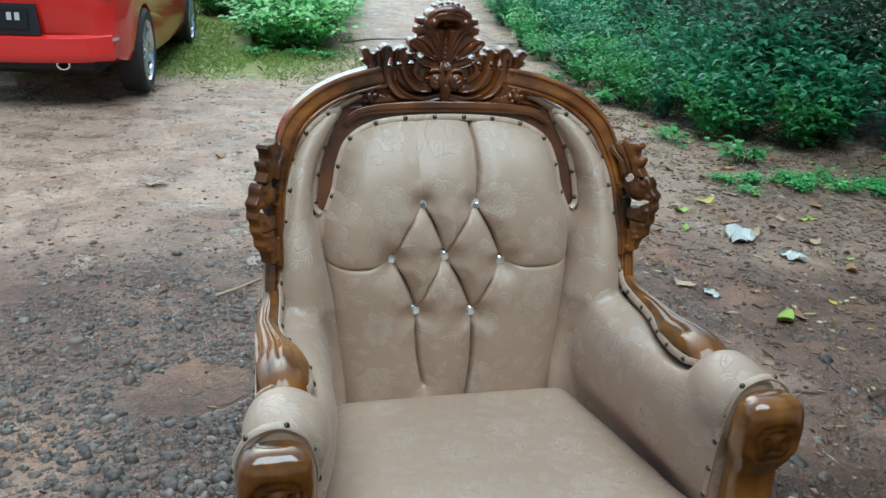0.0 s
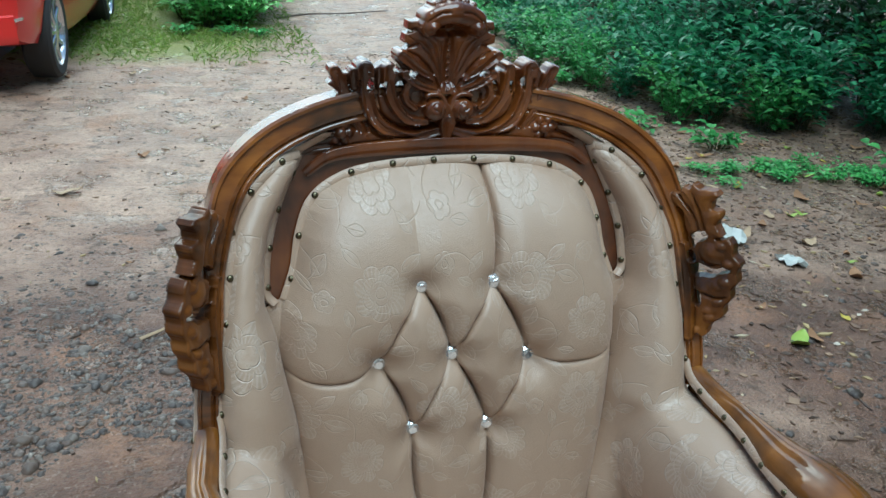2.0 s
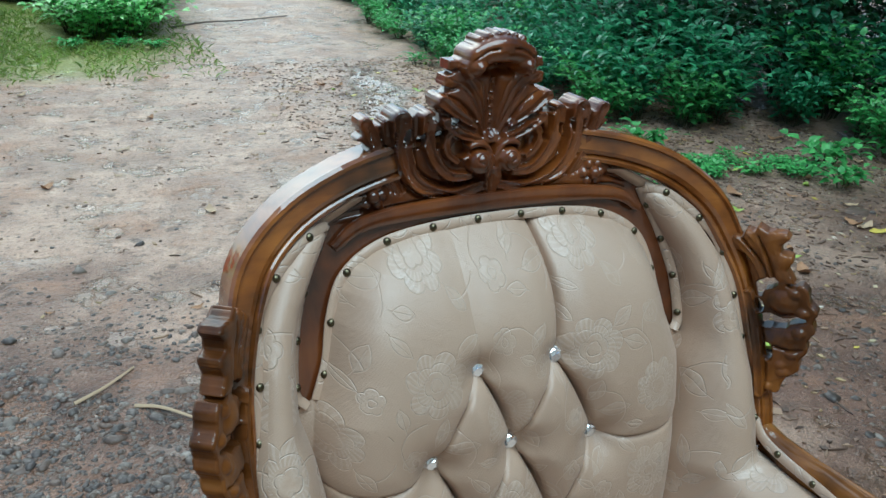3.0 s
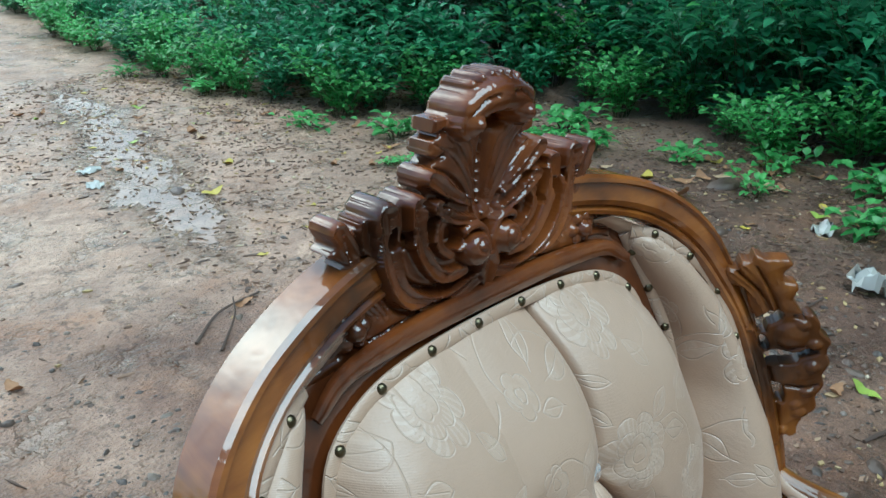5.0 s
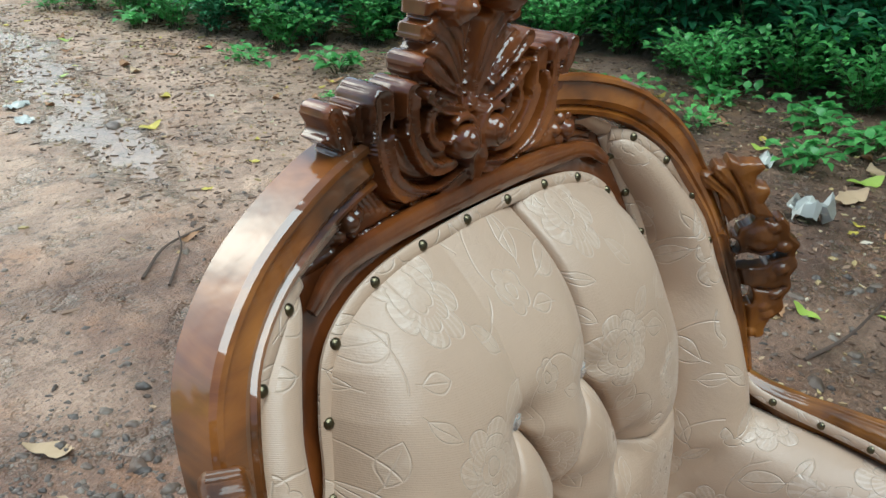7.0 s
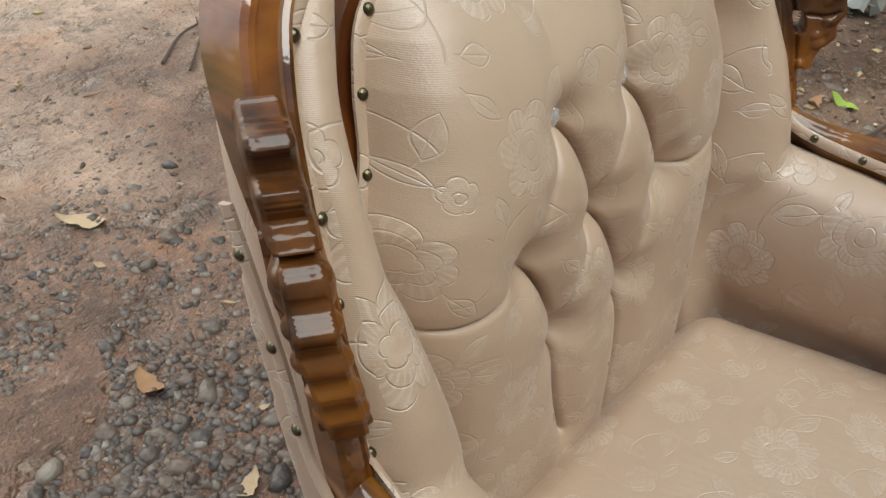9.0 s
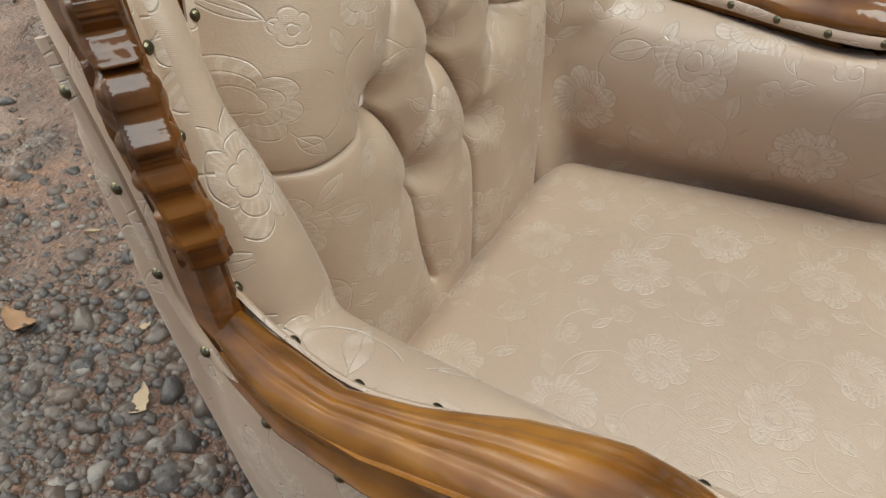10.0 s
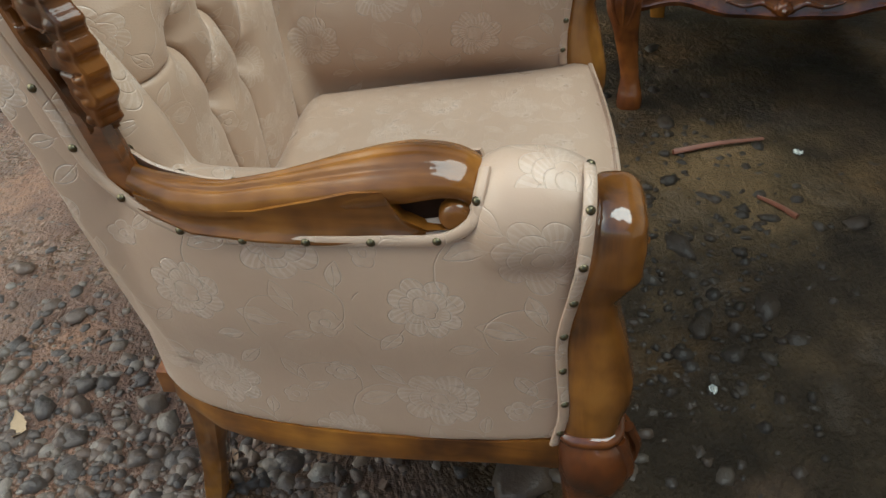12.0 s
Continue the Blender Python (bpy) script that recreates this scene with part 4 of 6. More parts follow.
def armchair(label):
    chair = thing("armchair", label, "armchair")
    # arched frame round the back, one bent timber from arm to arm
    side = [(0.348, 0.655), (0.346, 0.72), (0.335, 0.80), (0.329, 0.870), (0.315, 0.925), (0.295, 0.966), (0.258, 0.999), (0.212, 1.022), (0.153, 1.038), (0.08, 1.047)]
    path = [(-a, arch_y(b), b) for a, b in side] + [(0, 0.288, 1.046)] + [(a, arch_y(b), b) for a, b in reversed(side)]
    prof = [(-0.021, -0.024), (-0.021, 0.010), (-0.018, 0.014), (-0.014, 0.015), (-0.012, 0.011), (-0.006, 0.012), (0.004, 0.014), (0.009, 0.012), (0.011, 0.008),
            (0.015, 0.012), (0.019, 0.011), (0.021, 0.006), (0.021, -0.024)]
    line = spline(path, 110)
    part("arch_frame", mesh_of("arch_frame", *sweep(line, prof, (0, -1, 0), [float(np.interp(q[2], (0.84, 0.95), (0.62, 1.0))) for q in line]), WOOD, sharp=28), chair)
    # stained board seen between the padded back and the wings
    rim = [(0.285, 0.76), (0.292, 0.86), (0.285, 0.92), (0.26, 0.965), (0.215, 0.995), (0.14, 1.012), (0, 1.02)]
    ring = [(a, b) for a, b in rim] + [(-a, b) for a, b in reversed(rim[:-1])]
    part("back_board", mesh_of("back_board", *loft([[(a, board_y(b) + o, b) for a, b in ring] for o in (0.004, 0.034)]), PANEL_WOOD), chair, "glossy red-brown stained board")
    # raised lip of the board that the crest grows from
    lip = [(-0.205, 0.958), (-0.170, 0.979), (-0.10, 0.987), (0, 0.989), (0.10, 0.987), (0.170, 0.979), (0.205, 0.958)]
    part("crest_rail", mesh_of("crest_rail", *sweep(spline([(a, board_y(b) - 0.004, b) for a, b in lip], 50), oval(0.011, 0.007, 12, 0.6), (0, -1, 0), [0.25 + 0.75 * math.sin(math.pi * (k + 0.5) / 50) ** 0.35 for k in range(50)]), PANEL_WOOD), chair)
    crest = carve(*crest_plan(), (-0.216, 0.216, 0.964, 1.202), 0.00125, 0.027, lambda u, v, h: (u - 0.010, 0.294 - h - 0.10 * max(0.0, v - 1.12), v - 0.07 * max(0.0, v - 1.05)))
    top = part("crest_carving", mesh_of("crest_carving", *crest, CARVED, sharp=50), chair, "pierced leaf-and-shell carving in dark varnished wood")
    polish(top, 2)
    # the brackets splay forward, outward and a little up from the frame, carved on both faces
    def splay(u, v, h):
        z = 0.924 + (v - 0.934) * 0.87
        return float(np.interp(z, (0.82, 0.90, 0.945), (0.340, 0.325, 0.312))) + u * 0.56 + h * 0.82, frame_y(z) - u * 0.90 + h * 0.57, z + 0.28 * u

    ear = carve(*bracket_plan(), (-0.012, 0.086, 0.690, 0.956), 0.0015, 0.0125, splay, twin=True)
    for vf in (ear, flip(ear)):
        ob = part("side_carving", mesh_of("side_carving", *vf, EAR_WOOD, sharp=50), chair, "scalloped pierced bracket")
        polish(ob, 2)
    # padded back with its studs
    pad = part("back_cushion", mesh_of("back_cushion", *back_pad(), CLOTH_XZ, sharp=180), chair, "deep-buttoned tan satin jacquard back")
    for u, v in BUTTONS:
        part("button", BUTTON, pad, "faceted crystal stud", pose(u, float(puff_y(v)) + (0.041 if v < 0.8 else 0.035), v, 4, 0, 20 * u))
    nailed_strip(chair, [(-0.240, board_y(0.80) - 0.004, 0.800), (-0.225, board_y(0.84) - 0.005, 0.840), (-0.216, board_y(0.885) - 0.006, 0.885), (-0.197, board_y(0.927) - 0.005, 0.927),
                         (-0.155, 0.251, 0.954), (-0.095, 0.254, 0.966), (0.0, 0.255, 0.970), (0.095, 0.254, 0.966), (0.155, 0.251, 0.954), (0.197, board_y(0.927) - 0.005, 0.927),
                         (0.216, board_y(0.885) - 0.006, 0.885), (0.225, board_y(0.84) - 0.005, 0.840), (0.240, board_y(0.80) - 0.004, 0.800)],
                 lambda p: (0, -1, 0.45), 0.057)
    # wings, arms and their rolled fronts: one soft cover a side
    wing = []
    for z, xo, xi, fat in ((0.40, 0.345, 0.206, 0.014), (0.48, 0.345, 0.210, 0.018), (0.56, 0.345, 0.218, 0.028), (0.61, 0.344, 0.226, 0.050), (0.64, 0.343, 0.230, 0.066), (0.70, 0.338, 0.244, 0.066), (0.76, 0.334, 0.254, 0.058),
                           (0.80, 0.324, 0.268, 0.050), (0.86, 0.312, 0.266, 0.044), (0.905, 0.304, 0.250, 0.036), (0.945, 0.280, 0.226, 0.029), (0.975, 0.246, 0.206, 0.018), (0.984, 0.228, 0.205, 0.008)):
        yo, yi = frame_y(z) + 0.004, board_y(z) + 0.012
        ring = []
        for k in range(9):
            f = k / 8
            b = math.sin(math.pi * f) ** 0.55
            ring.append((xo + (xi - xo) * f - 0.25 * fat * b, yo + (yi - yo) * f - fat * b, z))
        ring += [(xi, yi + 0.03, z), (xo, yi + 0.03, z)]
        wing.append(ring)
    arm = []
    for y, xi0, xi1, xo1, xo0, top, zb in ((0.20, 0.245, 0.275, 0.300, 0.290, 0.60, 0.305), (0.165, 0.246, 0.290, 0.335, 0.318, 0.63, 0.300), (0.11, 0.247, 0.298, 0.360, 0.340, 0.646, 0.298),
                                           (0.03, 0.252, 0.300, 0.372, 0.356, 0.640, 0.296), (-0.08, 0.276, 0.302, 0.379, 0.366, 0.642, 0.296), (-0.18, 0.296, 0.302, 0.384, 0.371, 0.646, 0.298),
                                           (-0.26, 0.308, 0.302, 0.388, 0.374, 0.660, 0.304), (-0.332, 0.316, 0.308, 0.392, 0.375, 0.664, 0.318)):
        xe = float(np.interp(y, (-0.24, -0.16, -0.10, -0.04, 0.01, 0.06, 0.12), (0.306, 0.303, 0.314, 0.330, 0.338, 0.335, 0.330)))
        k = float(np.interp(y, (-0.332, -0.23), (0.12, 1.0)))
        ring = [(xi0, y, zb), (xi0 + 0.018 * k, y, 0.430), (xi0 * 0.6 + xi1 * 0.4 - 0.018 * k, y, 0.490), (xi0 * 0.35 + xi1 * 0.65 - 0.036 * k, y, 0.555), (xi1 - 0.040 * k, y, 0.615), (xi1 - 0.026 * k, y, top - 0.004), (xe - 0.016, y, top + 0.008), (xe + 0.010, y, top),
                ((xe + xo1) / 2, y, top - 0.004), (xo1 - 0.010, y, top - 0.010), (xo1, y, 0.60), (xo1 * 0.6 + xo0 * 0.4 + 0.006, y, 0.50), (xo0 + 0.004, y, 0.40), (xo0, y, zb)]
        arm.append([tuple(p) for p in spline(ring, 44)])
    arm = np.array(arm)
    lanes = [spline(arm[:, k], 30) for k in range(44)]
    arm = [[tuple(lanes[k][i]) for k in range(44)] for i in range(30)]
    roll = [[(0.350 + r * math.cos(a) * (1.04 if math.cos(a) < 0 else 0.86), y, 0.650 + r * math.sin(a)) for a in np.linspace(0, 2 * math.pi, 20, endpoint=False)]
            for y, r in ((-0.228, 0.030), (-0.238, 0.053), (-0.258, 0.064), (-0.290, 0.066), (-0.318, 0.063), (-0.338, 0.055), (-0.346, 0.050))]
    for s in (1, -1):
        low = [[(x, y, z - (0.003 if s > 0 else 0.014)) for x, y, z in ring] for ring in roll]
        cover = joined(loft(wing), loft(arm), loft(low))
        vf = cover if s > 0 else flip(cover)
        ob = part("arm_cover", mesh_of("arm_cover", *vf, CLOTH_YZ), chair)
        soften(ob, 0.0050, 24)
    for s in (1, -1):
        nailed_strip(chair, side_line("wing"), NORMALS["wing"], 0.054, s)
        nailed_strip(chair, side_line("wing_inner"), NORMALS["wing_inner"], 0.052, s)
        nailed_strip(chair, side_line("outside"), NORMALS["outside"], 0.062, s)
        nailed_strip(chair, [(a, c, sink(z, s)) for a, c, z in side_line("front")], NORMALS["front"], 0.052, s)
    # outside of the back
    shell = []
    for z in (0.295, 0.40, 0.50, 0.60, 0.70, 0.80, 0.88, 0.94, 0.985, 1.01):
        w = float(np.interp(z, (0.3, 0.45, 0.6, 0.7, 0.8, 0.9, 0.96, 1.01), (0.285, 0.314, 0.338, 0.342, 0.334, 0.318, 0.285, 0.18)))
        y0, y1 = frame_y(z) + 0.012, board_y(z) + 0.055
        y1 = max(y1, float(np.interp(z, (0.3, 0.5, 0.7), (0.215, 0.225, 0.235))))
        half = [(w, y0), (w + 0.004, y0 + 0.03), (w - 0.012, y1 - 0.02), (w - 0.05, y1), (w * 0.4, y1 + 0.012)]
        yi = max(board_y(z) + 0.036, y0 + 0.004)
        half = [(w * 0.5, yi), (w - 0.055, yi), (w - 0.02, y0 + 0.004)] + half
        shell.append([(a, b, z) for a, b in half] + [(-a, b, z) for a, b in reversed(half)])
    part("back_cover", mesh_of("back_cover", *loft(shell), CLOTH_YZ, sharp=70), chair)
    # arm timbers
    for s in (1, -1):
        top = spline([(0.350, 0.110, 0.676), (0.350, 0.080, 0.662), (0.350, 0.035, 0.652), (0.350, -0.035, 0.656), (0.348, -0.105, 0.666), (0.346, -0.165, 0.677), (0.345, -0.210, 0.680),
                      (0.345, -0.234, 0.670), (0.345, -0.240, 0.653), (0.345, -0.228, 0.642), (0.345, -0.214, 0.644), (0.345, -0.212, 0.652)], 64)
        wide = np.interp(np.arange(64), (0, 8, 16, 24, 34, 44, 64), (0.014, 0.021, 0.019, 0.023, 0.034, 0.040, 0.026))
        mid = np.interp(np.arange(64), (0, 8, 16, 24, 34, 44, 64), (0.350, 0.356, 0.361, 0.355, 0.345, 0.343, 0.345))
        high = np.interp(np.arange(64), (0, 10, 40, 46, 63), (0.010, 0.023, 0.029, 0.027, 0.010))
        ways = np.gradient(top, axis=0)
        rest = []
        for i, q in enumerate(top):
            up = np.cross((1, 0, 0), ways[i] / np.linalg.norm(ways[i])) * -1
            ring = []
            for k in range(41):
                a = math.pi * k / 40
                g = 0.10 * math.sin(i * 0.09)
                r = 1 - 0.12 * math.exp(-((a - 0.80 - g) / 0.11) ** 2) - 0.10 * math.exp(-((a - 1.42 - 0.6 * g) / 0.16) ** 2) - 0.07 * math.exp(-((a - 2.15 + g) / 0.14) ** 2)
                fade = min(1.0, i / 12) * max(0.35, min(1.0, (52 - i) / 14))
                r = 1 + (r - 1) * fade
                ring.append((mid[i] + wide[i] * r * math.cos(a) ** 3 * 0.35 + wide[i] * r * math.cos(a) * 0.65, q[1] + up[1] * high[i] * r * math.sin(a) ** 0.8, q[2] + up[2] * high[i] * r * math.sin(a) ** 0.8))
            for f, g in ((-0.95, -0.4), (-0.5, -0.7), (0.5, -0.7), (0.95, -0.4)):
                ring.append((mid[i] + wide[i] * f, q[1] + up[1] * high[i] * g, q[2] + up[2] * high[i] * g))
            rest.append(ring)
        rest = loft(rest)
        web = [[(x + w * a, y, zz) for a, zz in ((-1, zb), (-1, zt), (1, zt), (0.84, zt - 0.25 * (zt - zb)), (0.80, zt - 0.5 * (zt - zb)), (0.90, zt - 0.78 * (zt - zb)), (1.12, zb + 0.003), (1.10, zb))]
               for y, zb, zt, w, x in ((0.105, 0.646, 0.665, 0.014, 0.354), (0.05, 0.624, 0.652, 0.018, 0.360), (-0.02, 0.618, 0.655, 0.018, 0.364), (-0.08, 0.616, 0.668, 0.022, 0.360), (-0.12, 0.618, 0.678, 0.026, 0.356), (-0.150, 0.620, 0.680, 0.028, 0.354), (-0.166, 0.621, 0.650, 0.029, 0.354), (-0.190, 0.622, 0.637, 0.029, 0.354),
                                     (-0.220, 0.626, 0.638, 0.029, 0.353), (-0.243, 0.634, 0.652, 0.027, 0.351))]
        # filler in the scroll's opening; its near-black colour stands for the shade inside
        core = loft([[(0.330, y, za), (0.330, y, zb), (xo, y, zb), (xo, y, za)] for y, za, zb, xo in ((-0.140, 0.630, 0.676, 0.367), (-0.170, 0.628, 0.684, 0.367), (-0.192, 0.630, 0.684, 0.367), (-0.226, 0.632, 0.678, 0.367), (-0.238, 0.640, 0.668, 0.366))])
        knob = loft([[(x, -0.219 + r * 1.05 * math.cos(2 * math.pi * k / 20), 0.648 + r * math.sin(2 * math.pi * k / 20)) for k in range(20)]
                     for x, r in ((0.350, 0.0175), (0.372, 0.0172), (0.378, 0.0160), (0.3815, 0.0130), (0.383, 0.0085), (0.3832, 0.0030))])
        rail_wood = loft(web)
        ob = part("armrest", mesh_of("armrest", *(rest if s > 0 else flip(rest)), ARM_WOOD, sharp=60), chair, "fluted armrest curling into an open scroll")
        part("scroll_recess", mesh_of("scroll_recess", *(core if s > 0 else flip(core)), HOLLOW, sharp=40), ob, "near-black filler that paints the shade inside the scroll")
        part("scroll_curl", mesh_of("scroll_curl", *(knob if s > 0 else flip(knob)), ARM_WOOD, sharp=70), ob, "rounded end of the scroll")
        part("arm_rail", mesh_of("arm_rail", *(rail_wood if s > 0 else flip(rail_wood)), ARM_WOOD, sharp=40), chair)
        rows = ((0.694, 0.026, -0.378, -0.350), (0.690, 0.040, -0.389, -0.346), (0.676, 0.048, -0.397, -0.342), (0.645, 0.052, -0.400, -0.338), (0.605, 0.051, -0.399, -0.333), (0.578, 0.043, -0.388, -0.330), (0.556, 0.037, -0.376, -0.326), (0.525, 0.036, -0.380, -0.323),
                (0.485, 0.036, -0.391, -0.320), (0.430, 0.038, -0.402, -0.323), (0.400, 0.038, -0.402, -0.327), (0.370, 0.035, -0.393, -0.327), (0.345, 0.035, -0.390, -0.324), (0.300, 0.034, -0.386, -0.322))
        grid = np.array(sorted(rows))
        zs = np.concatenate([np.linspace(0.300, 0.57, 40), np.linspace(0.573, 0.694, 48)])
        fit = [eased(tuple(grid[:, 0]), tuple(grid[:, k]), 25) for k in (1, 2, 3)]
        post = []
        for z in zs:
            w, yf, yb = (f(z) for f in fit)
            ring = []
            for a, c in oval(w, (yb - yf) / 2, 44, 0.6):
                y = (yf + yb) / 2 + c
                if c < 0:
                    r = math.hypot(a, (z - 0.628) * 0.9)
                    low = max(0.0, min(1.0, (0.652 - z) / 0.012 + 1.0))
                    y += 0.0065 * math.exp(-((r - 0.031) / 0.0042) ** 2) * low + 0.0090 * math.exp(-((r - 0.016) / 0.0050) ** 2) * low - 0.004 * math.exp(-(r / 0.008) ** 2)
                ring.append((s * 0.362 + a, y, sink(z, s)))
            post.append(ring)
        front = part("arm_post", mesh_of("arm_post", *loft(post), POST_WOOD, sharp=60), chair, "scrolled front post with carved brows")
        leg_rows = ((0.345, 0.362, -0.356, 0.036), (0.325, 0.364, -0.362, 0.043), (0.300, 0.366, -0.366, 0.046), (0.265, 0.366, -0.366, 0.043), (0.210, 0.357, -0.362, 0.033), (0.140, 0.347, -0.358, 0.026), (0.080, 0.338, -0.360, 0.024), (0.045, 0.336, -0.366, 0.030), (0.020, 0.335, -0.370, 0.034), (-0.012, 0.335, -0.370, 0.031))
        leg = [[(s * (x + a), y + b, z) for a, b in oval(w, w, 16, 0.75)] for z, x, y, w in leg_rows]
        leaf = [sweep(spline([(s * (0.366 + o), -0.402 + abs(o) * 0.5, 0.338), (s * (0.366 + o * 1.3), -0.414 + abs(o) * 0.4, 0.300), (s * (0.365 + o * 0.5), -0.400, 0.235)], 14), oval(0.008, 0.008, 8), (0, -1, 0), list(np.linspace(1, 0.4, 14))) for o in (-0.022, 0.0, 0.022)]
        collar = loft([[(s * 0.363 + a, -0.358 + b, z) for a, b in oval(w, w, 16, 0.7)] for z, w in ((0.352, 0.036), (0.348, 0.041), (0.340, 0.041), (0.336, 0.036))])
        fore = part("front_leg", mesh_of("front_leg", *loft(leg), CARVED, sharp=60), chair, "cabriole leg with a carved knee")
        part("collar", mesh_of("collar", *collar, CARVED, sharp=60), fore)
        for vf in leaf:
            part("knee_leaf", mesh_of("knee_leaf", *vf, CARVED), fore)
        back_leg = [[(s * x + a, y + b, z) for a, b in oval(w, w * 0.8, 12, 0.5)] for z, x, y, w in ((0.32, 0.272, 0.165, 0.030), (0.22, 0.268, 0.170, 0.028), (0.10, 0.262, 0.190, 0.025), (-0.012, 0.256, 0.216, 0.023))]
        part("back_leg", mesh_of("back_leg", *loft(back_leg), POST_WOOD), chair)
        rail = [[(x0 * s, y, zb), (x0 * s, y, zt), (s * (x0 + 0.026), y, zt + 0.002), (s * (x0 + 0.030), y, (zb + zt) / 2), (s * (x0 + 0.026), y, zb)]
                for y, x0, zb, zt in ((-0.325, 0.348, 0.262, 0.316), (-0.25, 0.349, 0.268, 0.306), (-0.15, 0.346, 0.262, 0.302), (-0.05, 0.340, 0.256, 0.300), (0.05, 0.328, 0.256, 0.300), (0.12, 0.310, 0.260, 0.300), (0.19, 0.270, 0.266, 0.304))]
        part("side_rail", mesh_of("side_rail", *loft(rail), ARM_WOOD), chair)
    # front apron: moulded board with a shaped lower edge and a carved middle
    wave = [(x, 0.268 - 0.030 * math.exp(-(x / 0.07) ** 2) + 0.012 * math.cos(x * 26)) for x in np.linspace(-0.335, 0.335, 41)]
    apron = [[(x, -0.372 - 0.018 * math.cos(x * 4), zb), (x, -0.378 - 0.018 * math.cos(x * 4), zb + 0.012), (x, -0.372 - 0.018 * math.cos(x * 4), zb + 0.020), (x, -0.372 - 0.018 * math.cos(x * 4), 0.335), (x, -0.335, 0.335), (x, -0.335, zb)] for x, zb in wave]
    shell_rel = relief([([(0, 0.28)], 0.022, 0.022, 0.004), ([(0, 0.28)], 0.010, 0.010, 0.014)] + [([(k * 0.02, 0.278), (k * 0.05, 0.292), (k * 0.09, 0.284), (k * 0.13, 0.296)], 0.010, 0.005, 0.0) for k in (-1, 1)]
                       + [([(k * 0.02, 0.264), (k * 0.06, 0.262), (k * 0.085, 0.272)], 0.008, 0.005, 0.0) for k in (-1, 1)], (-0.15, 0.15, 0.245, 0.315), 0.003, 0.001, lambda u, v, h: (u, -0.386 - h, v))
    skirt = part("front_apron", mesh_of("front_apron", *loft(apron), CARVED, sharp=50), chair, "shaped apron with a carved leaf")
    part("carved_leaf", mesh_of("carved_leaf", *shell_rel, CARVED, sharp=180), skirt)
    part("back_rail", mesh_of("back_rail", *loft([[(x, 0.19, 0.262), (x, 0.19, 0.302), (x, 0.222, 0.302), (x, 0.222, 0.262)] for x in (-0.28, 0.28)]), WOOD), chair)
    # seat: crowned cushion with a piped front edge
    def seat_half(y):
        return float(np.interp(y, (-0.41, -0.40, -0.36, -0.2, 0.06, 0.14), (0.335, 0.343, 0.345, 0.322, 0.262, 0.252)))
    rings = []
    for i in range(49):
        f = i / 48
        y = -0.370 + 0.530 * f
        w = seat_half(y)
        ring = []
        for j in range(41):
            g = 2 * j / 40 - 1
            x = w * g
            bow = 0.052 * (1 - g * g) * (1 - f) ** 3
            drop = 0.070 * abs(g) ** 22 * min(1.0, 0.12 + f / 0.3) + (0.020 - 0.016 * g ** 8) * (1 - min(1, f / 0.10)) ** 2.4 - 0.012 * g ** 6 * max(0.0, 1 - f / 0.35) + 0.060 * min(1.0, max(0.0, (f - 0.84) / 0.11)) ** 2
            crown = 0.022 * (1 - g * g) * math.sin(math.pi * min(0.97, f * 1.0 + 0.12))
            ring.append((x, y - bow * 0.6 + 0.004 * abs(g) ** 5 * (1 - f) ** 4, 0.452 - drop + crown))
        ring += [(w, y, 0.33), (-w, y, 0.33)]
        rings.append(ring)
    seat = part("seat_cushion", mesh_of("seat_cushion", *loft(rings), CLOTH_XY, sharp=60), chair, "plump tan jacquard seat")
    piping = spline([(rings[0][j][0], rings[0][j][1] - 0.002, rings[0][j][2] + 0.001) for j in range(0, 41, 4)], 60)
    part("piping", mesh_of("piping", *sweep(piping, oval(0.0045, 0.0045, 8), (0, 0, 1)), CLOTH_XY), seat)
    fr = [[(rings[0][j][0] * 1.0, rings[0][j][1] + o, z) for j in range(0, 41)] for z, o in ((rings[0][0][2] - 0.002, 0.0), (0.40, -0.006), (0.37, -0.004), (0.33, 0.008))]
    part("seat_front", mesh_of("seat_front", *loft(fr, cap=False, closed=False), CLOTH_XZ), chair)
    return chair


first = armchair("carved armchair in tan jacquard with crystal buttons on bare earth")
first.matrix_world = pose(0.008, 0, 0)
second = copy_thing(first, pose(1.333, -0.873, 0, 0, 0, 265.5))
second["label"] = "matching carved tan armchair standing on wet dark mud"
for ob in (first, second):
    ob["group"] = "carved armchairs"


# ---- the ground ----
def land(x, y):
    """Height of the ground: level yard, a low bank under the bushes, a track that climbs away."""
    h = 0.016 * noise.noise(Vector((x * 0.9, y * 0.9, 3.1))) + 0.008 * noise.noise(Vector((x * 3.1, y * 3.1, 7.7))) + 0.006 * noise.noise(Vector((x * 7, y * 7, 1.2)))
    near = math.exp(-((x - 0.2) ** 2 + (y + 0.3) ** 2) / 1.6)
    h *= 1 - 0.75 * near
    edge = float(np.interp(y, (-6, 0, 1.2, 2.6, 3.6, 4.6, 6, 8, 12, 30), (4.6, 4.2, 4.0, 3.8, 3.3, 2.8, 2.75, 2.9, 3.6, 6.0)))
    h += 0.30 * max(0.0, min(1.0, (x - edge) / 2.2)) ** 1.3
    h += 0.035 * max(0.0, y - 7.5) if y < 60 else 1.84
    left = float(np.interp(y, (6, 8, 10, 14, 30), (-3.5, 0.3, 0.8, 1.3, 2.0)))
    if y > 7.2:
        h += 0.12 * max(0.0, min(1.0, (left - x) / 1.5)) * min(1.0, (y - 7.2) / 1.5)
    return h


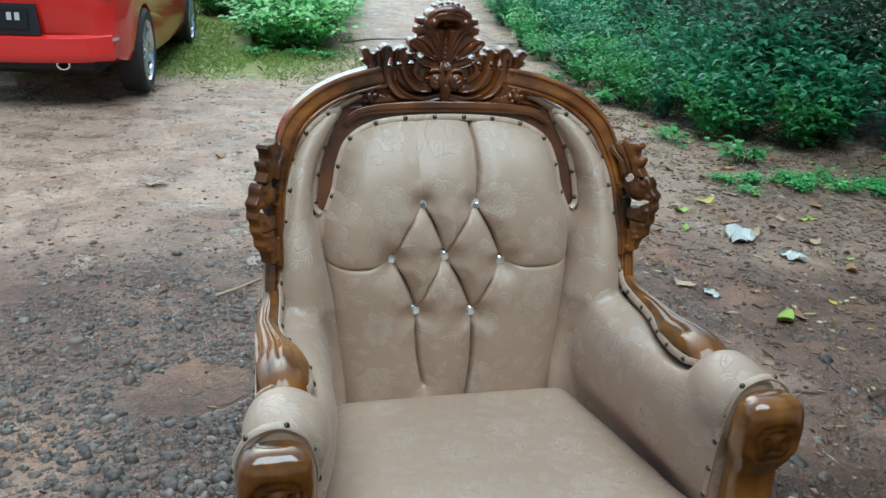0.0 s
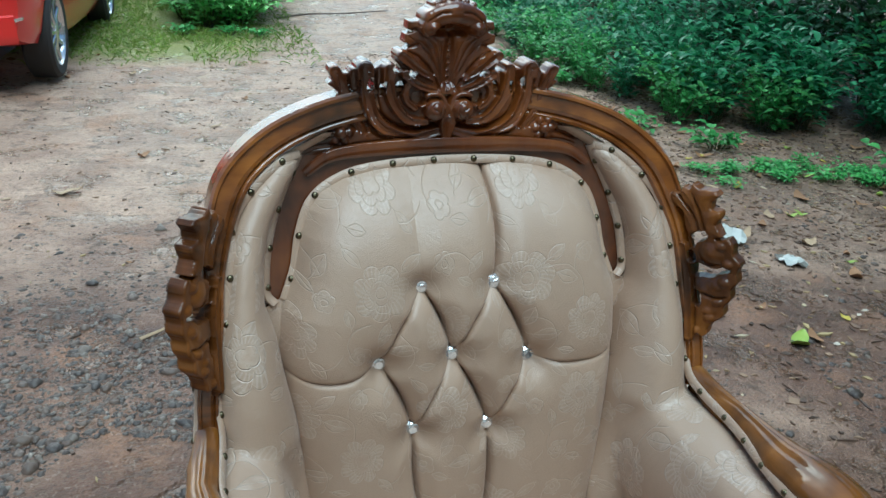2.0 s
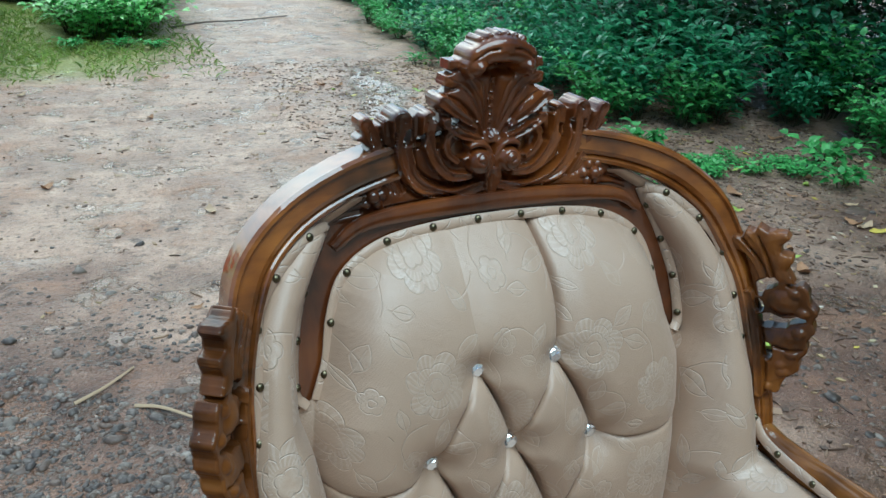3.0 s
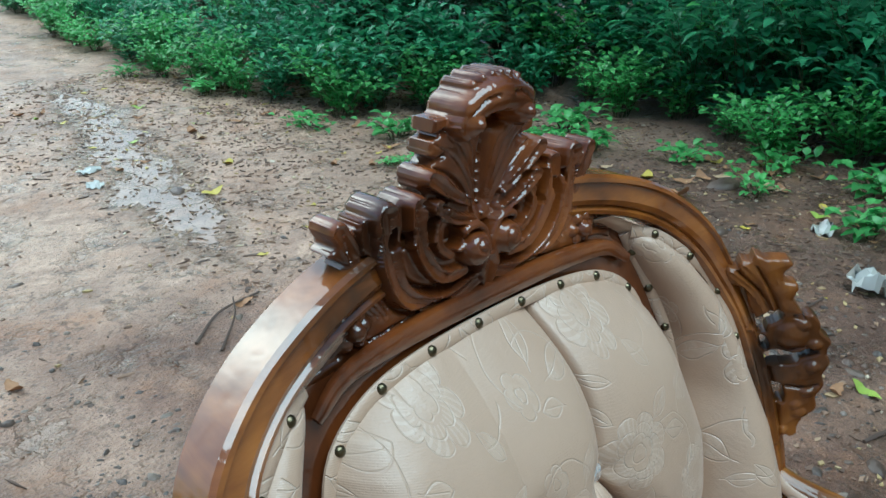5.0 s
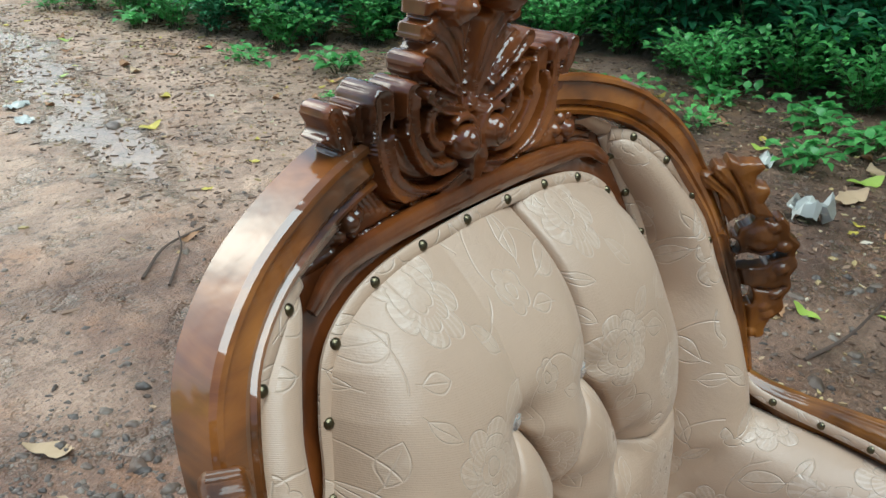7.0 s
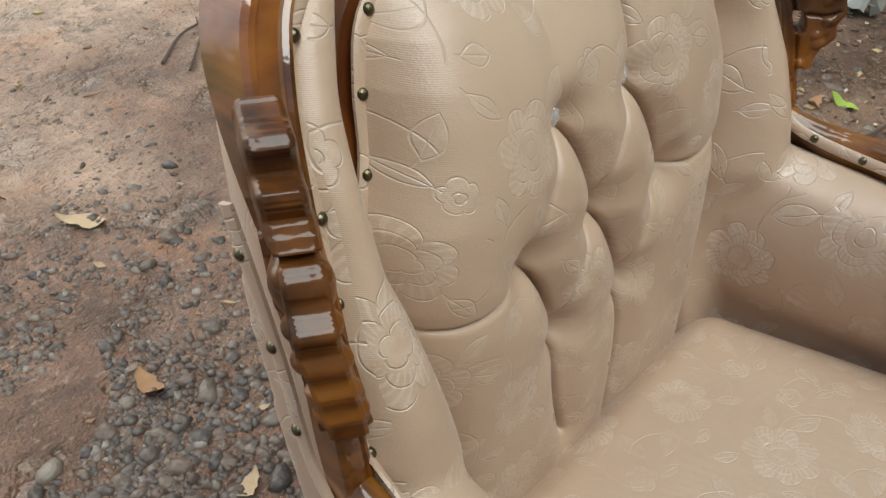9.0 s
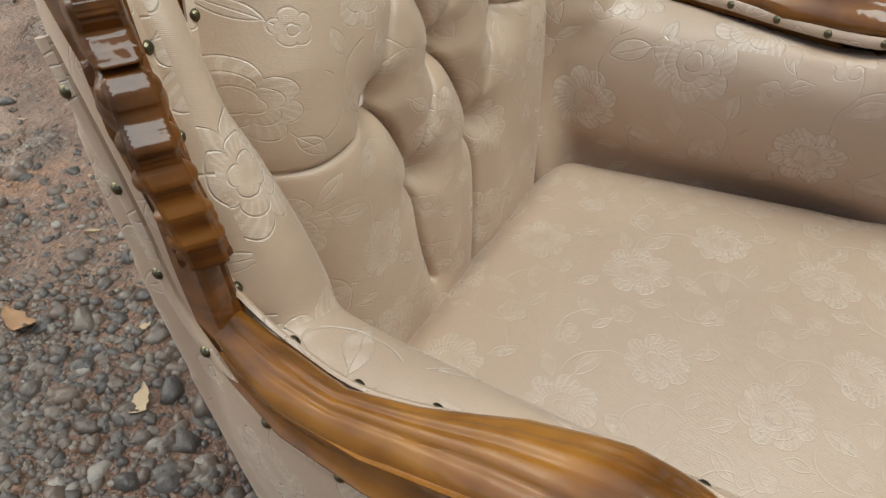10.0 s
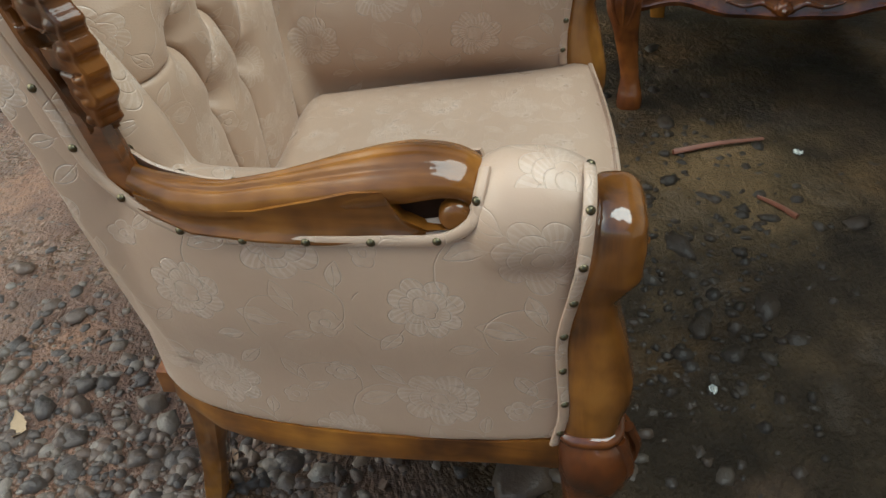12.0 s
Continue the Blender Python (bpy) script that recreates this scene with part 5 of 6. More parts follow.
def ground():
    def steps(lo, mid0, mid1, hi):
        fine = np.arange(mid0, mid1 + 0.001, 0.055)
        out = [fine]
        for edge, far in ((mid0, lo), (mid1, hi)):
            k = np.arange(1, 31)
            out.append(edge + np.sign(far - edge) * (0.055 * k + (abs(far - edge) - 1.65) * (k / 30) ** 5))
        return np.sort(np.concatenate(out))
    xs, ys = steps(-400, -2.6, 4.6, 400), steps(-400, -2.0, 8.5, 400)
    rings = [[(x, y, land(x, y)) for x in xs] for y in ys]
    ob = new("ground", mesh_of("ground", *loft(rings, cap=False, closed=False), SOIL, sharp=180))
    return tagged(ob, "trodden reddish-brown earth yard with wet patches and moss", "ground", kind="structure")


ground()

# ---- added wall and roof slab, out of view, that block light from the front ----
PLASTER = simple("old_plaster", (0.50, 0.47, 0.42), (0.36, 0.33, 0.29), 0.85, 0, 14, 0.3, 0.004)


def slab(name, x0, x1, y0, y1, z0, z1, mat, label):
    v, f = loft([[(x0, y0, z), (x1, y0, z), (x1, y1, z), (x0, y1, z)] for z in (z0, z1)])
    tagged(new(name, mesh_of(name, v, f, mat)), label, name.split("_")[0], kind="structure")


slab("wall_house", -9.0, 9.0, -3.65, -3.4, -0.3, 3.2, PLASTER, "unseen plain wall added behind the chairs to block low light")
slab("roof_eaves", -9.0, 9.0, -3.9, -2.1, 3.2, 3.38, PLASTER, "unseen plain slab added above that wall to shade the mud")
rng = random.Random(7)

n_ = Nodes("river_pebble")
isl_ = n_.add("NewGeometry").outputs["Random Per Island"]
sep_ = n_.add("SeparateXYZ")
n_.put(sep_.inputs[0], n_.add("NewGeometry").outputs["Position"])
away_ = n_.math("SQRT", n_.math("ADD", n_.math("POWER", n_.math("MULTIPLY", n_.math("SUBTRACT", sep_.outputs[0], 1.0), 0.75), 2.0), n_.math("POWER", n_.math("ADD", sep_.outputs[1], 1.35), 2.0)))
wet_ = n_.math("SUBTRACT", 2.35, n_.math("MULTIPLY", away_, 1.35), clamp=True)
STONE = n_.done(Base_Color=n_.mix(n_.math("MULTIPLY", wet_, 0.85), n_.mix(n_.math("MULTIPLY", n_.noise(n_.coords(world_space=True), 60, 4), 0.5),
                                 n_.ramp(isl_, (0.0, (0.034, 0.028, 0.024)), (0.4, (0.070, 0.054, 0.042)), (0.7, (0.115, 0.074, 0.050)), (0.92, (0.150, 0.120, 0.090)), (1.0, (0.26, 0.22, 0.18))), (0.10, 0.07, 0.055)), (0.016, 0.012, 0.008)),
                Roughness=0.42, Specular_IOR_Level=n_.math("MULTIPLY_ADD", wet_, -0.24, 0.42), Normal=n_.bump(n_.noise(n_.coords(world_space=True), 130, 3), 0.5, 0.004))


def pebble(r, x, y, z, seed):
    """An uneven water-worn stone, sunk a little in the ground."""
    a, sx, sy, sz = rng.uniform(0, 6.28), rng.uniform(0.75, 1.35), rng.uniform(0.65, 1.0), rng.uniform(0.42, 0.72)
    v, f = ball((0, 0, 0), (1, 1, 1), 5, 7)
    f = [tuple(reversed(q)) for q in f[:-2]] + [f[-2], tuple(reversed(f[-1]))]
    out = []
    for p in v:
        k = 1 + 0.55 * noise.noise(Vector(p) * 1.3 + Vector((seed * 3.7, seed * 1.3, seed)))
        px, py = p[0] * sx * k, p[1] * sy * k
        out.append((x + r * (px * math.cos(a) - py * math.sin(a)), y + r * (px * math.sin(a) + py * math.cos(a)), z + r * p[2] * sz * k))
    return out, f


def gravel():
    verts, faces, count = [], [], 0
    patches = [(0.50, -0.75, 0.45, 0.30, 110), (0.95, -0.55, 0.40, 0.30, 110), (0.22, -0.60, 0.28, 0.20, 130), (-0.50, 1.60, 0.65, 0.50, 1500), (-1.15, 1.2, 0.5, 0.6, 900), (-0.75, 0.95, 0.75, 0.75, 2300), (-0.30, 1.05, 0.45, 0.45, 1500), (-0.50, 0.35, 0.40, 0.40, 1100), (-0.25, 0.75, 0.30, 0.35, 700), (0.45, 0.35, 0.5, 0.35, 250), (1.5, 0.9, 0.9, 0.7, 1900), (2.2, 1.9, 0.9, 0.9, 1300), (0.10, -0.45, 0.40, 0.28, 330), (0.75, -0.4, 0.35, 0.35, 120), (0.0, 2.2, 1.6, 0.9, 260), (-1.2, 2.0, 0.9, 0.6, 250), (-0.1, 0.1, 0.3, 0.3, 160)]
    for cx, cy, sx, sy, total in patches:
        for k in range(int(total * (2.0 if cx < 0.3 and cy > 0 else 1.0))):
            x, y = rng.gauss(cx, sx * 0.6), rng.gauss(cy, sy * 0.6)
            if noise.noise(Vector((x * 2.6, y * 2.6, 5.0))) < (float(np.interp(y, (0.5, 0.9, 1.6), (-0.30, -0.16, -0.02))) if x > -0.35 else -0.32):
                continue
            r = min(0.030, float(np.interp(y, (-0.3, 0.2, 0.6, 1.3), (0.0064, 0.0078, 0.0058, 0.0046))) * math.exp(rng.gauss(0.24, 0.52)))
            v, f = pebble(r, x, y, land(x, y) - r * rng.uniform(0.0, 0.42), count)
            k0 = len(verts)
            verts += v
            faces += [tuple(i + k0 for i in q) for q in f]
            count += 1
    me = bpy.data.meshes.new("gravel")
    me.from_pydata(verts, [], faces)
    me.materials.append(STONE)
    me.polygons.foreach_set("use_smooth", [True] * len(me.polygons))
    tagged(new("gravel", me), "loose grey-brown river pebbles trodden into the earth", "gravel", kind="stuff")


gravel()
for x, y, r in ((-1.55, 0.62, 0.055), (-0.95, 0.32, 0.050), (-0.70, 0.30, 0.042), (1.75, 0.55, 0.06), (0.22, -0.72, 0.045), (0.40, -0.58, 0.040), (-0.12, -0.30, 0.038), (-0.20, -0.27, 0.042), (0.158, -0.592, 0.026), (0.136, -0.764, 0.024), (0.48, -0.95, 0.03), (0.90, -0.60, 0.03), (0.55, -0.52, 0.025), (3.05, 2.05, 0.07), (3.25, 1.55, 0.09), (2.65, 1.28, 0.07), (1.35, 3.4, 0.05)):
    v, f = pebble(r, 0, 0, 0, int(x * 100))
    ob = new("stone", mesh_of("stone", v, f, STONE, sharp=180))
    ob.matrix_world = pose(x, y, land(x, y) - r * 0.05)
    ob.scale = (1.0, 1.0, 0.62)
    tagged(ob, "grey-brown rounded stone half sunk in the earth", "stone", "loose stones")


# ---- plants ----
LEAF_BRIGHT = foliage("leaf_bright", (0.062, 0.21, 0.05), (0.19, 0.50, 0.13), 0.34)
# sunlight on the trackside leaves is mixed into this lighter green
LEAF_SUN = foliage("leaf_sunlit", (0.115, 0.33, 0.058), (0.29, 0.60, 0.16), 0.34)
LEAF_DEEP = foliage("leaf_deep", (0.032, 0.122, 0.056), (0.120, 0.37, 0.155), 0.32)
LEAF_TREE_SHADE = foliage("leaf_tree_shade", (0.014, 0.045, 0.014), (0.035, 0.10, 0.030))
STEM = simple("green_stem", (0.07, 0.09, 0.03), (0.05, 0.035, 0.02), 0.6)
BARK = simple("rough_bark", (0.09, 0.06, 0.042), (0.035, 0.025, 0.02), 0.85, 0, 22, 0.8, 0.02)


def leaf_faces(verts, faces, at, way, up, size, width):
    """A folded, drooping leaf of six faces."""
    way = way.normalized()
    side = way.cross(up)
    side = side.normalized() if side.length > 1e-4 else Vector((1, 0, 0))
    nrm = side.cross(way)
    k = len(verts)
    for f, w, d in ((0, 0.0, 0.0), (0.30, 0.42, 0.05), (0.62, 0.38, 0.0), (1.0, 0.0, -0.22)):
        c = at + way * (size * f) + nrm * (size * d)
        if w:
            verts.append(c + side * (width * w * 1.0) + nrm * (size * 0.08))
            verts.append(c)
            verts.append(c - side * (width * w * 1.0) + nrm * (size * 0.08))
        else:
            verts.append(c)
    faces += [(k, k + 2, k + 1), (k, k + 3, k + 2), (k + 1, k + 2, k + 5, k + 4), (k + 2, k + 3, k + 6, k + 5), (k + 4, k + 5, k + 7), (k + 5, k + 6, k + 7)]


def shrub_meshes(seed, stems, height, spread, leaf, slim, gap, mat):
    r = random.Random(seed)
    lv, lf, pieces = [], [], []
    for s in range(stems):
        a = 2 * math.pi * (s + r.random()) / stems
        tall, out = height * r.uniform(0.5, 1.05), spread * r.uniform(0.25, 1.1)
        root = (0.12 * spread * math.cos(a), 0.12 * spread * math.sin(a), -0.03)
        mid = (out * 0.45 * math.cos(a + 0.3), out * 0.45 * math.sin(a + 0.3), tall * 0.62)
        tip = (out * math.cos(a), out * math.sin(a), tall * r.uniform(0.80, 1.0))
        line = spline([root, mid, tip], 16)
        pieces.append(sweep(line[::3], oval(0.004, 0.004, 4), (0.3, 0.2, 1), [1.0, 0.9, 0.8, 0.6, 0.5, 0.4]))
        length = float(np.sum(np.linalg.norm(np.diff(line, axis=0), axis=1)))
        count = int(length / gap)
        for k in range(2, count + 1):
            f = k / count
            i = min(15, int(f * 15))
            at, ahead = Vector(line[i]), (Vector(line[min(15, i + 1)]) - Vector(line[max(0, i - 1)])).normalized()
            for turn in (0, 1):
                b = 2.4 * k + math.pi * turn + r.uniform(-0.5, 0.5)
                lateral = Vector((math.cos(b), math.sin(b), r.uniform(-0.15, 0.55)))
                base = at + lateral.normalized() * (gap * r.uniform(0.1, 2.0)) + Vector((0, 0, r.uniform(-0.3, 0.6) * gap))
                leaf_faces(lv, lf, base, lateral + ahead * r.uniform(0.0, 0.8), Vector((r.uniform(-0.3, 0.3), r.uniform(-0.3, 0.3), 1)), leaf * r.uniform(0.65, 1.25), leaf * slim)
    me = bpy.data.meshes.new("leaves")
    me.from_pydata(lv, [], lf)
    me.materials.append(mat)
    me.polygons.foreach_set("use_smooth", [True] * len(me.polygons))
    return mesh_of("stems", *joined(*pieces), STEM), me


# the fifth set is near-black: shade between the back bushes is in its colour
SHRUBS = [shrub_meshes(11, 22, 0.85, 0.58, 0.122, 0.60, 0.070, LEAF_DEEP), shrub_meshes(12, 24, 0.75, 0.58, 0.104, 0.64, 0.064, LEAF_BRIGHT),
          shrub_meshes(13, 20, 1.25, 0.66, 0.135, 0.52, 0.084, LEAF_DEEP), shrub_meshes(14, 22, 0.50, 0.52, 0.092, 0.68, 0.058, LEAF_BRIGHT), shrub_meshes(18, 20, 1.20, 0.66, 0.120, 0.55, 0.080, LEAF_TREE_SHADE)]
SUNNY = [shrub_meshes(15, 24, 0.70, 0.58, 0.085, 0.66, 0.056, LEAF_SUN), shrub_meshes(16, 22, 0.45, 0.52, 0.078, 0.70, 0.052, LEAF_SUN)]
SPROUTS = [shrub_meshes(21, 8, 0.09, 0.15, 0.062, 0.62, 0.024, LEAF_BRIGHT), shrub_meshes(22, 7, 0.07, 0.18, 0.056, 0.72, 0.028, LEAF_BRIGHT)]


def plant(name, meshes, x, y, size, label, category, group):
    ob = thing(name, label, category, pose(x, y, land(x, y), rng.uniform(-6, 6), rng.uniform(-6, 6), rng.uniform(0, 360)), group)
    ob.scale = (size * rng.uniform(0.9, 1.1), size * rng.uniform(0.9, 1.1), size)
    part("stem_tuft", meshes[0], ob)
    part("foliage", meshes[1], ob)


def verge_x(y):
    """Where the bushes on the bank begin."""
    return float(np.interp(y, (-3, 0, 1.0, 1.4, 2.0, 2.6, 3.3, 3.6, 3.8, 4.7, 5.7, 7.4, 10, 14), (4.3, 4.1, 3.95, 3.85, 3.8, 4.05, 4.05, 3.35, 2.85, 2.65, 2.70, 2.80, 3.2, 3.8)))


for row in range(6):
    y = -2.2 + 0.21 * (row % 2)
    while y < 13.5:
        step = (0.36, 0.36, 0.42, 0.50, 0.65, 0.85)[row]
        x = verge_x(y) + (0.12, 0.45, 0.85, 1.35, 2.0, 2.9)[row] + rng.uniform(-0.15, 0.15)
        # back rows take the dark set, which paints the shade of the hollows
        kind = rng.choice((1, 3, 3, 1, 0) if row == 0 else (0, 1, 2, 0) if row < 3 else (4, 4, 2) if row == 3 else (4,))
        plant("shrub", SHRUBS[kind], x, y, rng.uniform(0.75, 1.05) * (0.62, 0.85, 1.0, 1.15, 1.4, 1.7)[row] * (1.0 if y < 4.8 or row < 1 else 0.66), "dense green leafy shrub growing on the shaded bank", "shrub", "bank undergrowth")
        y += step * rng.uniform(0.8, 1.2)
for k in range(90):
    y = rng.uniform(7.6, 12.5)
    x = float(np.interp(y, (7.6, 8.5, 10, 14), (0.55, 0.60, 0.95, 1.4))) - abs(rng.gauss(0.25, 1.3))
    if x < -0.75 and y < 9.2:
        continue
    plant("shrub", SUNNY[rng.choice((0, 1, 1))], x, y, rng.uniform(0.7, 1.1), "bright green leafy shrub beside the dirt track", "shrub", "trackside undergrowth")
for x, y, s in ((3.22, 1.36, 1.0), (3.05, 0.80, 1.1), (3.45, 0.62, 1.3), (2.75, 3.35, 1.2), (3.3, 2.35, 1.2), (3.5, 1.9, 1.1), (3.65, 1.5, 1.3), (2.55, 3.9, 1.0), (3.62, 0.95, 1.3), (3.2, 0.35, 1.2),
                (3.75, 0.3, 1.4), (3.55, 2.7, 1.5), (2.6, 5.2, 1.2), (2.5, 6.2, 1.1), (0.2, 7.4, 1.0), (0.45, 7.3, 0.9), (-0.2, 7.5, 1.0)):
    plant("seedling", SPROUTS[rng.randrange(2)], x, y, s, "small bright green seedling on bare earth", "seedling", "seedlings on the yard")


for k in range(36):
    f = rng.random()
    x, y = 2.35 + 1.1 * f + rng.gauss(0, 0.08), 2.98 - 0.30 * f + rng.gauss(0, 0.10)
    plant("seedling", SPROUTS[rng.randrange(2)], x, y, rng.uniform(0.35, 0.65), "small bright green seedling on bare earth", "seedling", "seedlings on the yard")


def grass():
    """Short tufts between the yard and the shrubs beside the track."""
    lv, lf = [], []
    for k in range(9000):
        x, y = rng.uniform(-2.6, 0.9), rng.uniform(5.9, 9.0)
        if rng.random() > min(1.0, (y - 5.8) / 1.5) * (0.95 if x < 0.2 else 0.4) or noise.noise(Vector((x * 1.6, y * 1.6, 9.0))) < -0.25:
            continue
        a = rng.uniform(0, 6.28)
        leaf_faces(lv, lf, Vector((x, y, land(x, y) - 0.005)), Vector((math.cos(a), math.sin(a), rng.uniform(0.3, 1.6))), Vector((0, 0, 1)), rng.uniform(0.04, 0.10), 0.014)
    me = bpy.data.meshes.new("grass")
    me.from_pydata(lv, [], lf)
    me.materials.append(foliage("grass_blade", (0.11, 0.19, 0.025), (0.28, 0.38, 0.07)))
    tagged(new("grass", me), "short yellow-green grass along the edge of the yard", "grass", kind="stuff")


grass()


def tree(x, y, h, r, seed, crown):
    rr = random.Random(seed)
    ob = thing("tree", "tall tree with dark bark, its dense crown added out of view for shade", "tree", pose(x, y, land(x, y) - 0.05), "trees on the bank")
    bend = [(0, 0, 0), (rr.uniform(-0.15, 0.15), rr.uniform(-0.15, 0.15), h * 0.4), (rr.uniform(-0.4, 0.4), rr.uniform(-0.4, 0.4), h * 0.8)]
    line = spline(bend, 14)
    pieces = [sweep(line, [((1 + 0.15 * math.sin(3 * k)) * r * math.cos(k * 0.628), (1 + 0.15 * math.cos(4 * k)) * r * math.sin(k * 0.628)) for k in range(10)], (0, 1, 0.01), list(1.25 - np.linspace(0, 0.8, 14) ** 0.6))]
    tips = []
    for k in range(9):
        a, z0 = 2.4 * k, h * rr.uniform(0.38, 0.8)
        i = min(13, int(z0 / (h * 0.8) * 13))
        s = Vector(line[i])
        e = s + Vector((math.cos(a) * crown * rr.uniform(0.5, 1), math.sin(a) * crown * rr.uniform(0.5, 1), rr.uniform(0.4, 1.5)))
        pieces.append(sweep(spline([s, (s + e) / 2 + Vector((0, 0, 0.25)), e], 7), oval(r * 0.35, r * 0.35, 6), (0.2, 0.1, 1), list(np.linspace(1, 0.3, 7))))
        tips += [s.lerp(e, f) for f in (0.5, 0.75, 1.0)]
    part("trunk", mesh_of("trunk", *joined(*pieces), BARK), ob)
    lv, lf = [], []
    for c in tips:
        for k in range(120):
            d = Vector((rr.gauss(0, 1), rr.gauss(0, 1), rr.gauss(0, 0.7))) * (0.45 * crown / 1.8)
            leaf_faces(lv, lf, c + d, Vector((rr.uniform(-1, 1), rr.uniform(-1, 1), rr.uniform(-0.6, 0.3))), Vector((rr.uniform(-0.5, 0.5), rr.uniform(-0.5, 0.5), 1)), rr.uniform(0.12, 0.22), 0.10)
    me = bpy.data.meshes.new("crown")
    me.from_pydata(lv, [], lf)
    me.materials.append(LEAF_TREE_SHADE)
    part("crown", me, ob)


# added crowns, out of view, that cut the sky light over the bank
for k, (x, y, h, r, c) in enumerate(((7.2, -1.6, 6, 0.13, 1.8), (6.9, 1.4, 7, 0.16, 1.8), (6.6, 4.6, 7, 0.18, 1.8), (7.6, 0.0, 8, 0.2, 2.5), (7.8, 3.2, 8, 0.2, 2.5),
                                      (5.8, -0.6, 8, 0.16, 2.7), (5.9, 2.4, 8, 0.17, 2.7))):
    tree(x, y, h, r, 100 + k, c)


# ---- fallen leaves, sticks and scraps ----
LEAF_YELLOW = simple("yellow_leaf", (0.52, 0.40, 0.05), (0.36, 0.30, 0.05), 0.55, 0, 40, 0.4, 0.004)
LEAF_LIME = simple("lime_leaf", (0.34, 0.42, 0.06), (0.22, 0.32, 0.05), 0.5, 0, 40, 0.4, 0.004)
LEAF_DRY = simple("dry_leaf", (0.34, 0.19, 0.085), (0.20, 0.10, 0.05), 0.75, 0, 40, 0.5, 0.004)
LEAF_BUFF = simple("buff_leaf", (0.46, 0.34, 0.21), (0.30, 0.20, 0.11), 0.75, 0, 40, 0.5, 0.004)
TWIG = simple("dead_twig", (0.10, 0.065, 0.045), (0.05, 0.035, 0.028), 0.8)
RED_STICK = simple("reddish_stick", (0.22, 0.075, 0.04), (0.11, 0.04, 0.022), 0.5)
SCRAP = simple("white_plastic", (0.62, 0.62, 0.57), (0.30, 0.30, 0.26), 0.35, 0, 25, 0.4, 0.006)


def leaf_mesh(name, mat, length, width, curl, seed):
    """A curled leaf lying flat, with thickness and a raised midrib."""
    rr = random.Random(seed)
    rings = []
    for i in range(9):
        f = i / 8
        w = width * math.sin(math.pi * min(0.985, max(0.02, f ** 0.8))) ** 0.8
        z = 0.004 + curl * (f - 0.5) ** 2 * 4 * length * 0.45 + 0.05 * length * math.sin(9 * f + seed)
        drift = 0.16 * length * math.sin(2.2 * f + 1.3 * seed) * (1 if seed % 2 else -1)
        top = [((f - 0.5) * length, drift + g * w * (1 + rr.uniform(-0.22, 0.15)), z + curl * 0.35 * g * g * width + (0.0015 if abs(g) < 0.1 else 0)) for g in (-1, -0.5, 0, 0.5, 1)]
        rings.append(top + [(a, b, c - 0.0012) for a, b, c in reversed(top)])
    return mesh_of(name, *loft(rings), mat)


LEAVES = [(leaf_mesh("fallen_leaf", m, l, w, c, k), t) for k, (m, l, w, c, t) in enumerate((
    (LEAF_YELLOW, 0.10, 0.026, 0.25, "yellow fallen leaf on damp earth"), (LEAF_LIME, 0.12, 0.028, 0.30, "lime green fallen leaf on damp earth"), (LEAF_DRY, 0.13, 0.035, 0.45, "curled brown dry leaf on bare earth"),
    (LEAF_BUFF, 0.15, 0.036, 0.35, "pale buff dry leaf on bare earth"), (LEAF_YELLOW, 0.07, 0.022, 0.2, "small yellow fallen leaf on damp earth")))]


def litter(k, x, y, size=1.0, turn=None):
    me, text = LEAVES[k]
    ob = new("fallen_leaf", me)
    ob.matrix_world = pose(x, y, land(x, y) + 0.002, rng.uniform(-8, 8), rng.uniform(-8, 8), rng.uniform(0, 360) if turn is None else turn)
    ob.scale = (size, size, size)
    tagged(ob, text, "leaf", "fallen leaves")


for k, x, y, s, a in ((1, 1.60, 1.16, 1.2, 60), (1, 1.85, 2.45, 1.0, 30), (0, 2.05, 2.6, 1.2, 10), (3, 1.95, 2.05, 1.3, 15), (3, -0.82, 3.05, 0.9, 5), (2, -0.51, 3.6, 0.7, 40), (3, -0.15, 0.62, 0.42, 20), (2, -0.13, 0.92, 0.6, 70), (3, 0.03, 1.45, 0.8, 120),
                      (1, 0.95, 1.95, 1.0, 20), (0, 1.45, 3.25, 1.1, 0), (0, 1.75, 3.6, 1.0, 50), (3, 2.75, 0.52, 1.3, 160), (1, 3.0, 0.56, 1.3, 150), (4, 2.9, 1.8, 1.3, 0), (0, 3.1, 1.9, 1.2, 30), (2, 2.95, 1.65, 1.3, 70)):
    litter(k, x, y, s, a)
for k in range(330):
    x = rng.uniform(1.3, 3.9)
    y = rng.uniform(0.0, 6.2)
    if x < verge_x(y) + 0.1 and rng.random() < 0.35 + 0.6 * (x - 1.4) / 2.4:
        litter(rng.choice((0, 1, 2, 2, 2, 3, 4)), x, y, rng.uniform(0.25, 0.85))
for k in range(55):
    y = rng.uniform(0.3, 6.5)
    litter(rng.choice((2, 2, 3, 4, 3)), rng.uniform(-3.0, 1.5), y, rng.uniform(0.25, 0.65) * (0.5 if y < 2 else 1.0))


